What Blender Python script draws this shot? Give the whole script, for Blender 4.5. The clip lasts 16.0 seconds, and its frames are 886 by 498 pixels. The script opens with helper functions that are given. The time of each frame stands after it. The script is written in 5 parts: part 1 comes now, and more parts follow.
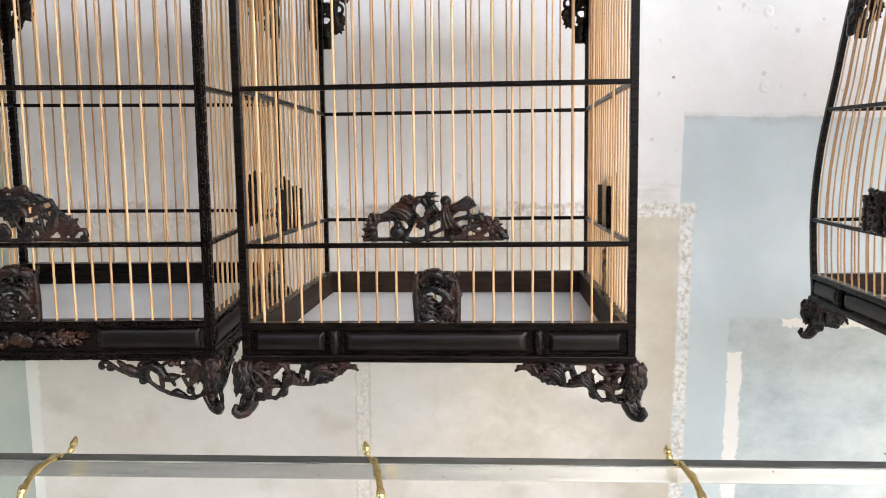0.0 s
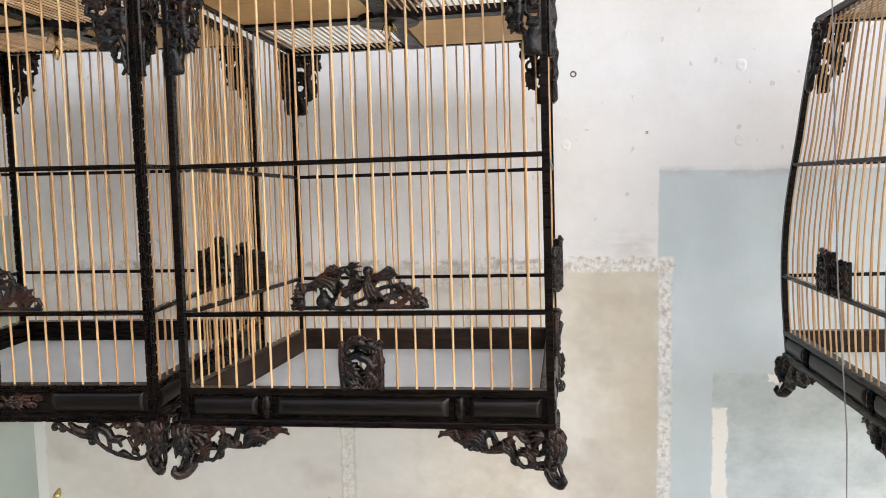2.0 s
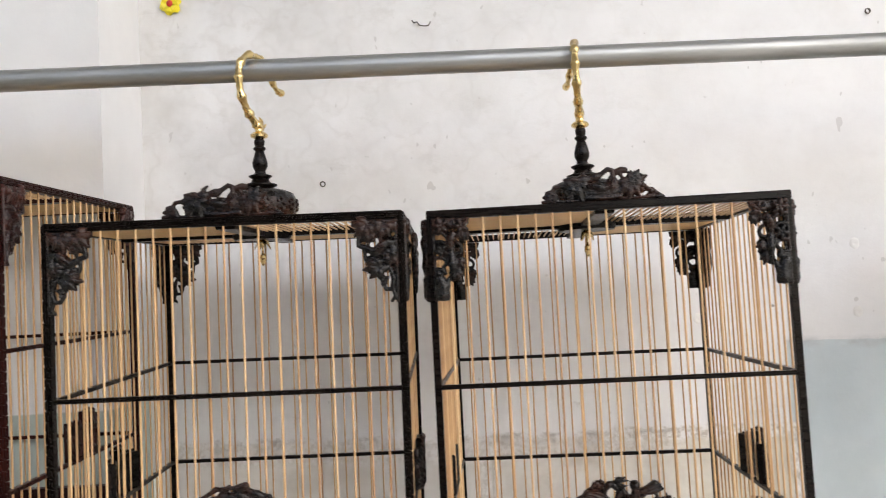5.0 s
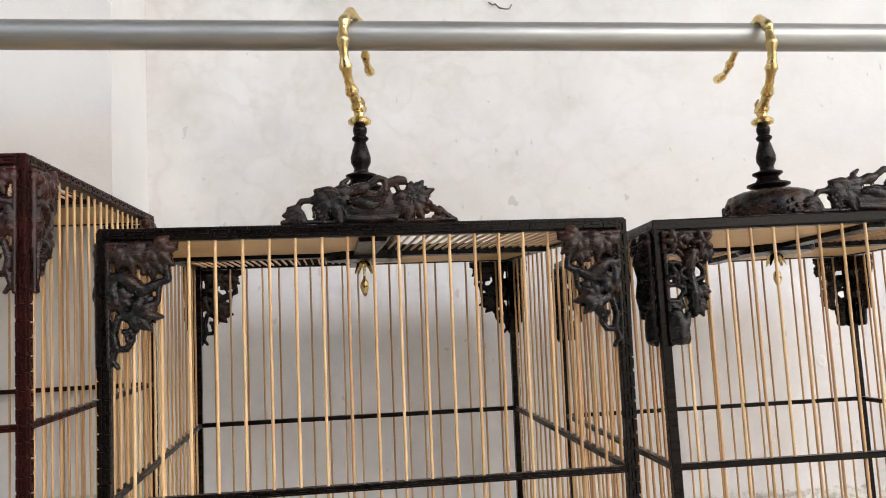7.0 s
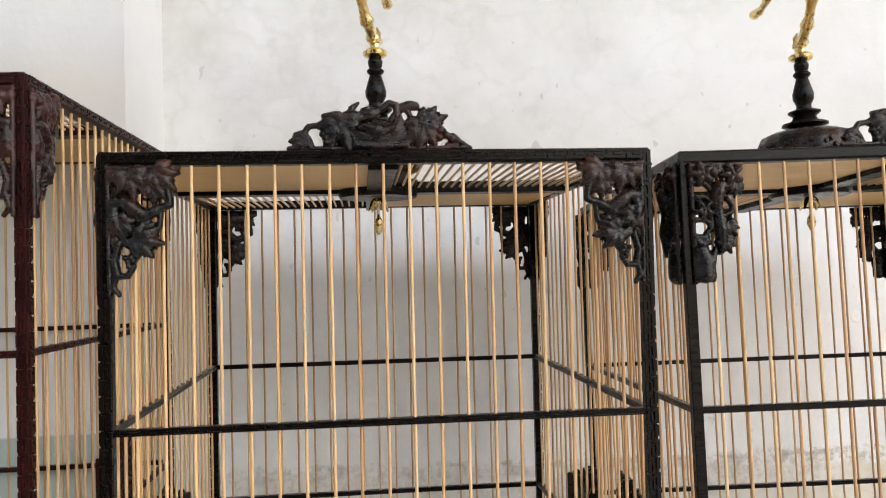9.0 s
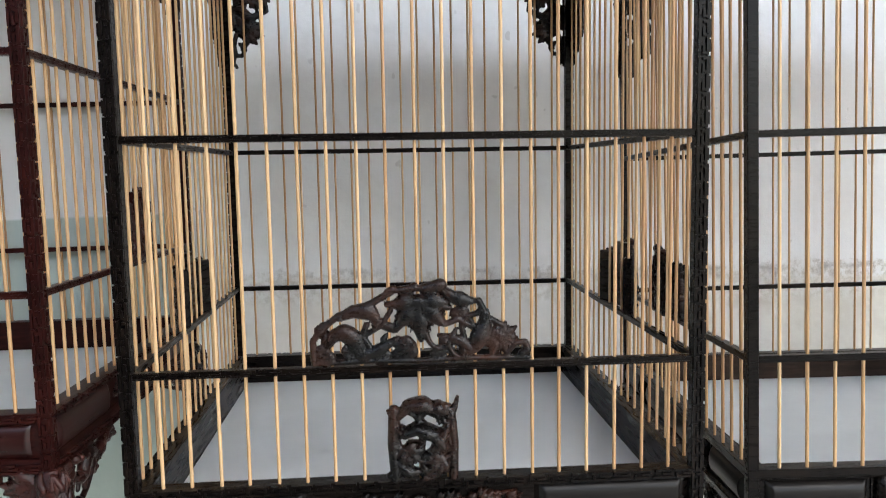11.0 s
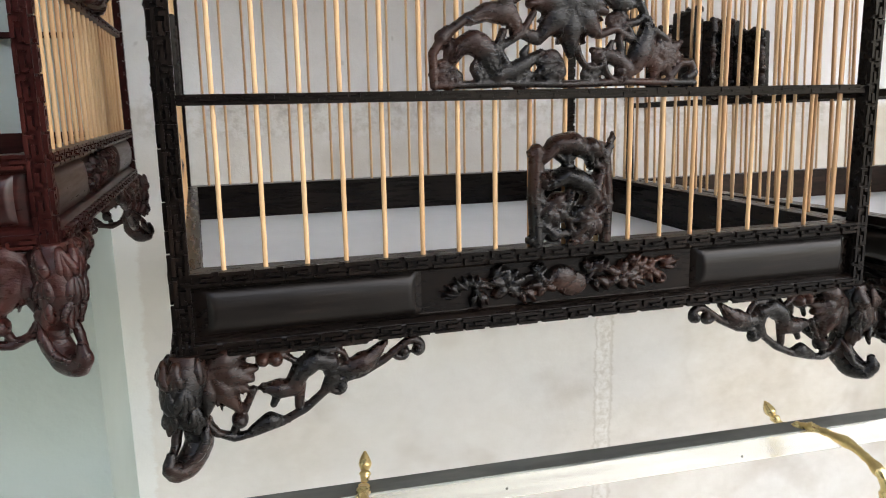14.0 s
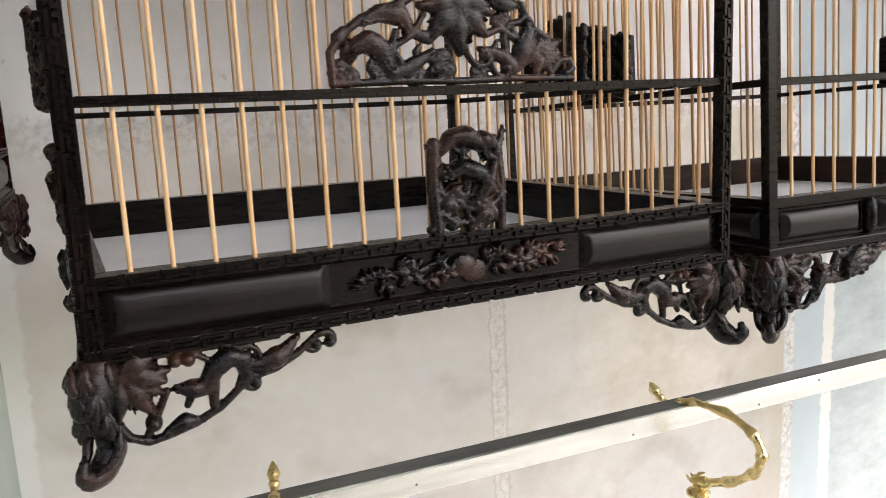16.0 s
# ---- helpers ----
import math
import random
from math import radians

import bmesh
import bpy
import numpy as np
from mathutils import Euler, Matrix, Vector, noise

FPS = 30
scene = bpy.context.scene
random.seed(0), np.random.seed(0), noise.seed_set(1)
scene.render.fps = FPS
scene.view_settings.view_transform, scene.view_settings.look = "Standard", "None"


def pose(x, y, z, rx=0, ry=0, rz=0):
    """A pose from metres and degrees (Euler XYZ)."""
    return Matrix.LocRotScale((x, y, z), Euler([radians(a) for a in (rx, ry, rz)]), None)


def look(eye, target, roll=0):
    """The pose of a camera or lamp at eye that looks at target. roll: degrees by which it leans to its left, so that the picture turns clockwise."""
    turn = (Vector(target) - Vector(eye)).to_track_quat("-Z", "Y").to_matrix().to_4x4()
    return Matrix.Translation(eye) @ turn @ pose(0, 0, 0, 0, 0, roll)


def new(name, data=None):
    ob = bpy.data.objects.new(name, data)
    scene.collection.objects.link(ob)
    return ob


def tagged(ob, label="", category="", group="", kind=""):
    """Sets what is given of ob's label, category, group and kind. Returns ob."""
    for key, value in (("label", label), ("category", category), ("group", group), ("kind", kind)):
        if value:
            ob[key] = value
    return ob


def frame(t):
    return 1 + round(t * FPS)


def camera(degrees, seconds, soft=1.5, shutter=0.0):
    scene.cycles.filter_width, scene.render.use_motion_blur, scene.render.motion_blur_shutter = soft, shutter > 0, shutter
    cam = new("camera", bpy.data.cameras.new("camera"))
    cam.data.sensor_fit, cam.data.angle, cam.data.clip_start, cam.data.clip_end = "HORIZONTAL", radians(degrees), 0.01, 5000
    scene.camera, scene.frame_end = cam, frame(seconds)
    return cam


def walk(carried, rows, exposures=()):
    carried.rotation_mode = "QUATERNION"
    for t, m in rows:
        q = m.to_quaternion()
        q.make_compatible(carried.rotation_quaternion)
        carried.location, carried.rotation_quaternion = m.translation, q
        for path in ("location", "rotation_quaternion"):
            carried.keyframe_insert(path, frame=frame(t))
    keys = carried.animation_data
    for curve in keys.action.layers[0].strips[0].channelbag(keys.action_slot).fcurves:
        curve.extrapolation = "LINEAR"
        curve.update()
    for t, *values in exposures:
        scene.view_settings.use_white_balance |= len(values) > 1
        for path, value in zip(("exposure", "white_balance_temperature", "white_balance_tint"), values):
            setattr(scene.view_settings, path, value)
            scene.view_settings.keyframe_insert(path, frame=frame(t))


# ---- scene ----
cam = camera(58.84, 16.0, soft=0.8, shutter=0.25)
PATH = [
    (0, (0.1565, 0.1583, 1.7231), (0.1027, 2.1405, 1.4624), -0.62),
    (0.5, (0.1666, 0.1309, 1.7325), (0.1602, 2.1148, 1.4797), -0.85),
    (1, (0.2340, 0.1407, 1.7341), (0.1549, 2.1275, 1.5181), -1.21),
    (1.5, (0.2748, 0.1440, 1.7509), (0.1096, 2.1292, 1.5733), -1.40),
    (2, (0.2921, 0.1483, 1.7542), (0.0705, 2.1289, 1.5856), -1.63),
    (2.5, (0.2969, 0.1497, 1.7532), (0.0486, 2.1271, 1.5854), -1.36),
    (3, (0.2951, 0.1419, 1.7679), (0.0208, 2.1147, 1.5866), -1.31),
    (3.5, (0.2970, 0.1260, 1.8182), (0.0015, 2.0989, 1.6753), -1.30),
    (4, (0.2591, 0.1046, 1.8461), (-0.0075, 2.0861, 1.7983), -1.41),
    (4.5, (0.1423, 0.0819, 1.8732), (-0.0247, 2.0749, 1.8838), -1.64),
    (5, (-0.0143, 0.0802, 1.8840), (-0.0734, 2.0777, 1.9645), -2.80),
    (7.5, (-0.2722, 0.3505, 1.8974), (-0.0530, 2.3321, 2.0559), -2.47),
    (8, (-0.2526, 0.3453, 1.8983), (-0.0595, 2.3306, 2.0442), -2.31),
    (10.5, (-0.2627, 0.3723, 1.7871), (-0.1869, 2.3671, 1.6640), -1.45),
    (11, (-0.2615, 0.3885, 1.7563), (-0.1969, 2.3783, 1.5650), -1.46),
    (11.5, (-0.2552, 0.3926, 1.7196), (-0.2076, 2.3774, 1.4780), -1.53),
    (12, (-0.2762, 0.4120, 1.6810), (-0.2686, 2.3858, 1.3579), -0.34),
    (12.5, (-0.3130, 0.4156, 1.6702), (-0.1984, 2.3804, 1.3145), -0.82),
    (13, (-0.3199, 0.4176, 1.6667), (-0.0894, 2.3776, 1.3420), -1.32),
    (13.5, (-0.3345, 0.4515, 1.6517), (-0.0804, 2.4076, 1.3218), -1.03),
    (14, (-0.4180, 0.5230, 1.6348), (0.0886, 2.4213, 1.2605), -1.54),
    (14.5, (-0.4397, 0.5338, 1.6294), (0.3361, 2.3395, 1.2582), -1.56),
    (15, (-0.4636, 0.5292, 1.6284), (0.4067, 2.2952, 1.2765), -1.65),
    (15.5, (-0.4686, 0.5278, 1.6269), (0.3937, 2.2971, 1.2717), -1.80),
    (16, (-0.4336, 0.5099, 1.6238), (0.3551, 2.3170, 1.2886), -3.24),
]
EXPOSURES = [(0, 2.43, 6770, 9), (1, 2.25, 6820, 9), (3.5, 2.28, 6820, 8), (5, 2.15, 7020, 10), (8, 2.27, 7120, 9), (10.5, 2.33, 6420, 4), (11.5, 2.29, 6270, 5), (12, 2.53, 6320, 6), (13, 2.53, 6620, 8), (14, 2.51, 6620, 7), (15, 2.37, 6870, 10), (16, 2.34, 6920, 10)]
walk(cam, [(t, look(eye, target, roll)) for t, eye, target, roll in PATH], EXPOSURES)

# ---- world, sun and daylight cut from above by the added ceiling ----
world = bpy.data.worlds.new("overcast_sky")
scene.world = world
world.use_nodes = True
wn = world.node_tree
sky = wn.nodes.new("ShaderNodeTexSky")
sky.sky_type, sky.sun_disc = "NISHITA", False
sky.sun_elevation, sky.sun_rotation = radians(53), radians(135)
sky.air_density, sky.dust_density, sky.ozone_density = 1.0, 4.0, 1.0
wn.links.new(sky.outputs[0], wn.nodes["Background"].inputs[0])
wn.nodes["Background"].inputs[1].default_value = 0.15
sun = new("sun", bpy.data.lights.new("sun", "SUN"))
sun.data.energy, sun.data.angle, sun.data.color = 1.2, radians(25), (1.0, 0.97, 0.93)
sun.matrix_basis = look((4.8, -4.8, 9), (0, 0, 0))


# ---- materials ----
def material(name, rough=0.5, metal=0.0):
    m = bpy.data.materials.new(name)
    m.use_nodes = True
    b = m.node_tree.nodes["Principled BSDF"]
    b.inputs["Roughness"].default_value, b.inputs["Metallic"].default_value = rough, metal
    return m, m.node_tree.nodes, m.node_tree.links, b


def coords(n, l, scale=(1, 1, 1)):
    tc, mp = n.new("ShaderNodeTexCoord"), n.new("ShaderNodeMapping")
    mp.inputs["Scale"].default_value = scale
    l.new(tc.outputs["Object"], mp.inputs["Vector"])
    return mp.outputs[0]


def noise_tex(n, l, vec, scale, detail=4.0, rough=0.55):
    t = n.new("ShaderNodeTexNoise")
    t.inputs["Scale"].default_value, t.inputs["Detail"].default_value, t.inputs["Roughness"].default_value = scale, detail, rough
    l.new(vec, t.inputs["Vector"])
    return t.outputs[0]


def ramp(n, l, fac, stops):
    r = n.new("ShaderNodeValToRGB")
    e = r.color_ramp.elements
    while len(e) < len(stops):
        e.new(0.5)
    for k, (p, c) in zip(e, stops):
        k.position, k.color = p, (*c, 1)
    l.new(fac, r.inputs[0])
    return r.outputs[0]


def bump(n, l, b, height, strength, dist):
    k = n.new("ShaderNodeBump")
    k.inputs["Strength"].default_value, k.inputs["Distance"].default_value = strength, dist
    l.new(height, k.inputs["Height"])
    l.new(k.outputs[0], b.inputs["Normal"])


def calc(n, l, op, a, c=None, clamp=False):
    m = n.new("ShaderNodeMath")
    m.operation, m.use_clamp = op, clamp
    for k, v in enumerate((a, c)):
        if v is None:
            continue
        if isinstance(v, (int, float)):
            m.inputs[k].default_value = v
        else:
            l.new(v, m.inputs[k])
    return m.outputs[0]


def mix(n, l, fac, a, c):
    m = n.new("ShaderNodeMix")
    m.data_type = "RGBA"
    for k, v in ((0, fac), (6, a), (7, c)):
        if isinstance(v, (int, float)):
            m.inputs[k].default_value = v
        elif isinstance(v, tuple):
            m.inputs[k].default_value = (*v, 1)
        else:
            l.new(v, m.inputs[k])
    return m.outputs[2]


def wood(name, dark, mid, light, rough, grain=(6, 60, 60), relief=0.15, high=0.78, shine=0.125):
    m, n, l, b = material(name, rough)
    v = coords(n, l, grain)
    g = noise_tex(n, l, v, 6, 6, 0.6)
    big = noise_tex(n, l, coords(n, l), 22, 3)
    f = calc(n, l, "ADD", calc(n, l, "MULTIPLY", g, 0.6), calc(n, l, "MULTIPLY", big, 0.5))
    b.inputs["Specular IOR Level"].default_value = shine
    l.new(ramp(n, l, f, [(0.38, dark), (0.56, mid), (high, light)]), b.inputs["Base Color"])
    l.new(ramp(n, l, g, [(0.3, (rough * 0.85,) * 3), (0.7, (min(1, rough * 1.25),) * 3)]), b.inputs["Roughness"])
    bump(n, l, b, g, relief, 0.0006)
    return m


def carved_wood(name, dark, light, rough, shine):
    m, n, l, b = material(name, rough)
    drift = noise_tex(n, l, coords(n, l), 38, 2, 0.4)
    fleck = noise_tex(n, l, coords(n, l, (1, 1, 2.2)), 260, 3, 0.6)
    tool = noise_tex(n, l, coords(n, l, (1, 1, 3)), 520, 3, 0.6)
    f = calc(n, l, "ADD", calc(n, l, "MULTIPLY", drift, 0.85), calc(n, l, "MULTIPLY", fleck, 0.15))
    b.inputs["Specular IOR Level"].default_value = shine
    l.new(ramp(n, l, f, [(0.44, dark), (0.74, light)]), b.inputs["Base Color"])
    l.new(ramp(n, l, fleck, [(0.3, (rough * 0.8,) * 3), (0.7, (rough * 1.3,) * 3)]), b.inputs["Roughness"])
    bump(n, l, b, tool, 0.5, 0.0006)
    return m


EBONY = wood("ebony", (0.0026, 0.0020, 0.0017), (0.0052, 0.0036, 0.0029), (0.014, 0.0086, 0.006), 0.27)
POLISHED = wood("polished_ebony", (0.003, 0.0024, 0.0021), (0.006, 0.0045, 0.0037), (0.014, 0.009, 0.0065), 0.34, (5, 70, 70), 0.3, 0.78, 0.22)
REDPOLISHED = wood("polished_rosewood", (0.008, 0.0022, 0.0019), (0.019, 0.0044, 0.0037), (0.045, 0.0105, 0.0078), 0.31, (5, 70, 70), 0.12, 0.78, 0.33)
CARVED = carved_wood("carved_ebony", (0.0034, 0.0027, 0.0024), (0.044, 0.0165, 0.0098), 0.28, 0.28)
REDWOOD = wood("red_rosewood", (0.008, 0.0022, 0.0019), (0.020, 0.0046, 0.0038), (0.048, 0.011, 0.0084), 0.31)
REDCARVED = carved_wood("carved_rosewood", (0.013, 0.0036, 0.0030), (0.062, 0.0155, 0.0110), 0.29, 0.30)
BROWN = wood("brown_inner_wood", (0.012, 0.0075, 0.0055), (0.028, 0.017, 0.012), (0.06, 0.036, 0.024), 0.5)


def bamboo_bar():
    m, n, l, b = material("bamboo_bar", 0.42)
    g = noise_tex(n, l, coords(n, l, (300, 300, 14)), 4, 4)
    info = n.new("ShaderNodeObjectInfo")
    f = calc(n, l, "ADD", calc(n, l, "MULTIPLY", g, 0.6), calc(n, l, "MULTIPLY", info.outputs["Random"], 0.4))
    l.new(ramp(n, l, f, [(0.2, (0.33, 0.17, 0.075)), (0.5, (0.53, 0.325, 0.155)), (0.8, (0.67, 0.465, 0.255))]), b.inputs["Base Color"])
    bump(n, l, b, g, 0.15, 0.0003)
    return m


def bamboo_board():
    m, n, l, b = material("bamboo_board", 0.5)
    g = noise_tex(n, l, coords(n, l, (8, 330, 40)), 2.2, 5, 0.7)
    l.new(ramp(n, l, g, [(0.25, (0.48, 0.27, 0.10)), (0.5, (0.68, 0.425, 0.175)), (0.75, (0.79, 0.55, 0.265))]), b.inputs["Base Color"])
    bump(n, l, b, g, 0.25, 0.0006)
    return m


def plain(name, low, high, rough, metal=0.0, scale=30, relief=0.1, dist=0.0005, stretch=(1, 1, 1)):
    m, n, l, b = material(name, rough, metal)
    v = coords(n, l, stretch)
    g = noise_tex(n, l, v, scale, 5, 0.6)
    big = noise_tex(n, l, v, scale * 0.13, 3)
    f = calc(n, l, "ADD", calc(n, l, "MULTIPLY", g, 0.5), calc(n, l, "MULTIPLY", big, 0.5))
    l.new(ramp(n, l, f, [(0.35, low), (0.65, high)]), b.inputs["Base Color"])
    l.new(ramp(n, l, f, [(0.35, (rough * 1.2,) * 3), (0.65, (rough * 0.85,) * 3)]), b.inputs["Roughness"])
    bump(n, l, b, g, relief, dist)
    return m


BAMBOO, BOARD = bamboo_bar(), bamboo_board()
TRAY = plain("white_tray_plastic", (0.55, 0.58, 0.60), (0.65, 0.68, 0.70), 0.5, scale=12)
BRASS = plain("brass", (0.50, 0.35, 0.145), (0.86, 0.69, 0.35), 0.27, 1.0, 90, 0.35, 0.0008)
STEEL = plain("galvanised_pipe", (0.26, 0.266, 0.256), (0.44, 0.448, 0.434), 0.46, 0.82, 60, 0.35, 0.0006, (0.12, 1, 1))
BARPAINT = plain("worn_galvanised_square_tube", (0.50, 0.505, 0.47), (0.86, 0.86, 0.82), 0.24, 0.85, 34, 0.25, 0.0006, (0.22, 3, 3))
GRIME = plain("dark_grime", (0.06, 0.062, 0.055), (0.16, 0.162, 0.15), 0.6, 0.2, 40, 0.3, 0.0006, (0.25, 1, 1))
WIRE = plain("grey_wire", (0.2, 0.2, 0.2), (0.32, 0.32, 0.32), 0.5, 0.3)
CONCRETE = plain("concrete_floor", (0.17, 0.17, 0.166), (0.25, 0.25, 0.244), 0.8, scale=8, relief=0.3)
ROOF_BLOCKER = plain("roof_blocker", (0.26, 0.26, 0.25), (0.34, 0.34, 0.33), 0.9, scale=4)
# near-black, for the added wall that keeps front reflections dark
SHADE = plain("dark_blocker", (0.05, 0.048, 0.045), (0.08, 0.077, 0.073), 0.8, scale=4)
FILLER = plain("filler", (0.72, 0.71, 0.68), (0.80, 0.79, 0.76), 0.8, scale=60)
YELLOW = plain("yellow_plastic", (0.75, 0.62, 0.02), (0.85, 0.74, 0.05), 0.35)
RED = plain("red_plastic", (0.5, 0.03, 0.02), (0.6, 0.05, 0.03), 0.4)
IRON = plain("rusty_anchor", (0.07, 0.06, 0.055), (0.16, 0.14, 0.12), 0.6, 0.5, 200)


def wall_paint():
    """Old white paint over plaster; bare cement where a cupboard stood; a pale blue coat to one side."""
    m, n, l, b = material("old_wall_paint", 0.85)
    v = coords(n, l)
    wob = noise_tex(n, l, v, 28, 5, 0.65)
    fine = noise_tex(n, l, v, 130, 5, 0.75)
    cloud = noise_tex(n, l, v, 5.5, 5, 0.6)
    stain = noise_tex(n, l, coords(n, l, (1, 1, 1.6)), 13, 6, 0.7)
    sep = n.new("ShaderNodeSeparateXYZ")
    l.new(v, sep.inputs[0])
    off = calc(n, l, "MULTIPLY", calc(n, l, "SUBTRACT", wob, 0.5), 0.007)
    rag = calc(n, l, "MULTIPLY", calc(n, l, "SUBTRACT", fine, 0.5), 0.016)
    X = calc(n, l, "ADD", calc(n, l, "ADD", sep.outputs[0], calc(n, l, "MULTIPLY", sep.outputs[2], -0.0145)), 0.0237)
    Z = calc(n, l, "ADD", calc(n, l, "ADD", sep.outputs[2], calc(n, l, "MULTIPLY", sep.outputs[0], 0.0155)), -0.0025)
    X, Z = calc(n, l, "ADD", X, off), calc(n, l, "ADD", Z, off)
    XR, ZR = calc(n, l, "ADD", X, rag), calc(n, l, "ADD", Z, rag)

    def over(a, edge, soft=0.002):
        return calc(n, l, "MULTIPLY", calc(n, l, "SUBTRACT", a, edge), 1 / soft, True)

    def inside(a, lo, hi, soft=0.002):
        return calc(n, l, "MULTIPLY", over(a, lo, soft), calc(n, l, "SUBTRACT", 1.0, over(a, hi, soft)))

    def both(a, c):
        return calc(n, l, "MULTIPLY", a, c)

    white = ramp(n, l, cloud, [(0.3, (0.70, 0.69, 0.675)), (0.55, (0.77, 0.765, 0.755)), (0.75, (0.80, 0.80, 0.795))])
    # greyer white with stronger veins and stains towards the left and higher up
    left_high = both(calc(n, l, "SUBTRACT", 1.0, over(X, -0.35, 0.7)), calc(n, l, "ADD", calc(n, l, "MULTIPLY", over(Z, 1.85, 0.2), 0.75), 0.25))
    white = mix(n, l, calc(n, l, "MULTIPLY", left_high, 0.75), white, ramp(n, l, cloud, [(0.36, (0.57, 0.56, 0.54)), (0.52, (0.68, 0.67, 0.655)), (0.62, (0.74, 0.735, 0.725))]))
    ring = calc(n, l, "ABSOLUTE", calc(n, l, "SUBTRACT", noise_tex(n, l, v, 15, 2.5, 0.5), 0.52))
    white = mix(n, l, calc(n, l, "MULTIPLY", ramp(n, l, ring, [(0.0, (1, 1, 1)), (0.05, (0, 0, 0))]), calc(n, l, "MULTIPLY", calc(n, l, "ADD", calc(n, l, "MULTIPLY", left_high, 0.34), 0.06), wob)), white, (0.50, 0.475, 0.44))
    white = mix(n, l, calc(n, l, "MULTIPLY", ramp(n, l, stain, [(0.54, (0, 0, 0)), (0.66, (1, 1, 1))]), calc(n, l, "ADD", calc(n, l, "MULTIPLY", left_high, 0.45), 0.10)), white, (0.56, 0.54, 0.51))
    speck = noise_tex(n, l, coords(n, l, (1, 1, 0.7)), 60, 2, 0.5)
    white = mix(n, l, calc(n, l, "MULTIPLY", ramp(n, l, speck, [(0.72, (0, 0, 0)), (0.75, (1, 1, 1))]), 0.5), white, (0.46, 0.44, 0.42))
    blue = ramp(n, l, cloud, [(0.3, (0.49, 0.555, 0.57)), (0.5, (0.54, 0.605, 0.62)), (0.7, (0.60, 0.66, 0.67))])
    bare = mix(n, l, 0.55, ramp(n, l, stain, [(0.28, (0.43, 0.385, 0.32)), (0.5, (0.64, 0.60, 0.54)), (0.70, (0.79, 0.77, 0.73))]), ramp(n, l, cloud, [(0.35, (0.60, 0.555, 0.48)), (0.65, (0.75, 0.73, 0.69))]))
    ochre = both(over(X, 0.10, 0.35), over(Z, 1.30, 0.25))
    bare = mix(n, l, calc(n, l, "MULTIPLY", ochre, 0.55), bare, ramp(n, l, cloud, [(0.35, (0.58, 0.51, 0.37)), (0.65, (0.72, 0.68, 0.55))]))
    bare = mix(n, l, calc(n, l, "MULTIPLY", ramp(n, l, ring, [(0.0, (1, 1, 1)), (0.06, (0, 0, 0))]), 0.12), bare, (0.42, 0.37, 0.30))
    bare = mix(n, l, calc(n, l, "MULTIPLY", ramp(n, l, noise_tex(n, l, v, 3.2, 4, 0.5), [(0.42, (0, 0, 0)), (0.60, (1, 1, 1))]), 0.5), bare, (0.62, 0.615, 0.62))
    blotch = noise_tex(n, l, coords(n, l, (1, 1, 1.3)), 9, 3, 0.5)
    bare = mix(n, l, calc(n, l, "MULTIPLY", ramp(n, l, blotch, [(0.55, (0, 0, 0)), (0.68, (1, 1, 1))]), calc(n, l, "ADD", calc(n, l, "MULTIPLY", wob, 0.7), 0.1)), bare, (0.42, 0.375, 0.32))
    bare = mix(n, l, calc(n, l, "MULTIPLY", calc(n, l, "SUBTRACT", 1.0, over(X, -0.2, 0.4)), 0.2), bare, (0.78, 0.765, 0.735))
    rough_edge = ramp(n, l, fine, [(0.38, (0.46, 0.42, 0.37)), (0.47, (0.62, 0.59, 0.54)), (0.58, (0.76, 0.75, 0.73))])
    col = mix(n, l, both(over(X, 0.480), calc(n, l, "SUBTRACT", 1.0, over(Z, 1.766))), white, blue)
    pale = ramp(n, l, stain, [(0.3, (0.37, 0.42, 0.43)), (0.5, (0.48, 0.53, 0.535)), (0.66, (0.56, 0.61, 0.61))])
    col = mix(n, l, both(over(X, 0.562), calc(n, l, "SUBTRACT", 1.0, over(Z, 1.464))), col, pale)
    col = mix(n, l, both(inside(XR, 0.562, 0.584), calc(n, l, "SUBTRACT", 1.0, over(ZR, 1.410))), col, (0.80, 0.78, 0.74))
    col = mix(n, l, both(over(XR, 0.642), inside(ZR, 1.450, 1.464)), col, (0.80, 0.78, 0.74))
    rim = calc(n, l, "MAXIMUM", both(inside(X, 0.480, 0.486, 0.03), inside(Z, 1.60, 1.766, 0.004)), both(over(X, 0.480), inside(Z, 1.752, 1.766, 0.01)))
    col = mix(n, l, both(rim, ramp(n, l, stain, [(0.40, (0, 0, 0)), (0.60, (0.7, 0.7, 0.7))])), col, (0.45, 0.46, 0.46))
    smudge = both(both(over(X, 0.34, 0.10), calc(n, l, "SUBTRACT", 1.0, over(X, 0.478, 0.01))), inside(Z, 1.625, 1.665, 0.03))
    col = mix(n, l, both(smudge, ramp(n, l, noise_tex(n, l, coords(n, l, (1, 1, 3)), 16, 4, 0.6), [(0.46, (0, 0, 0)), (0.62, (0.6, 0.6, 0.6))])), col, (0.55, 0.50, 0.46))
    bare = mix(n, l, both(over(X, 0.36, 0.13), ramp(n, l, cloud, [(0.38, (0.75, 0.75, 0.75)), (0.62, (0.1, 0.1, 0.1))])), bare, (0.47, 0.415, 0.32))
    low = calc(n, l, "SUBTRACT", 1.0, over(Z, 1.622, 0.006))
    col = mix(n, l, both(inside(X, -0.517, 0.482), low), col, bare)
    edge = both(inside(XR, 0.481, 0.500, 0.005), calc(n, l, "SUBTRACT", 1.0, over(ZR, 1.64)))
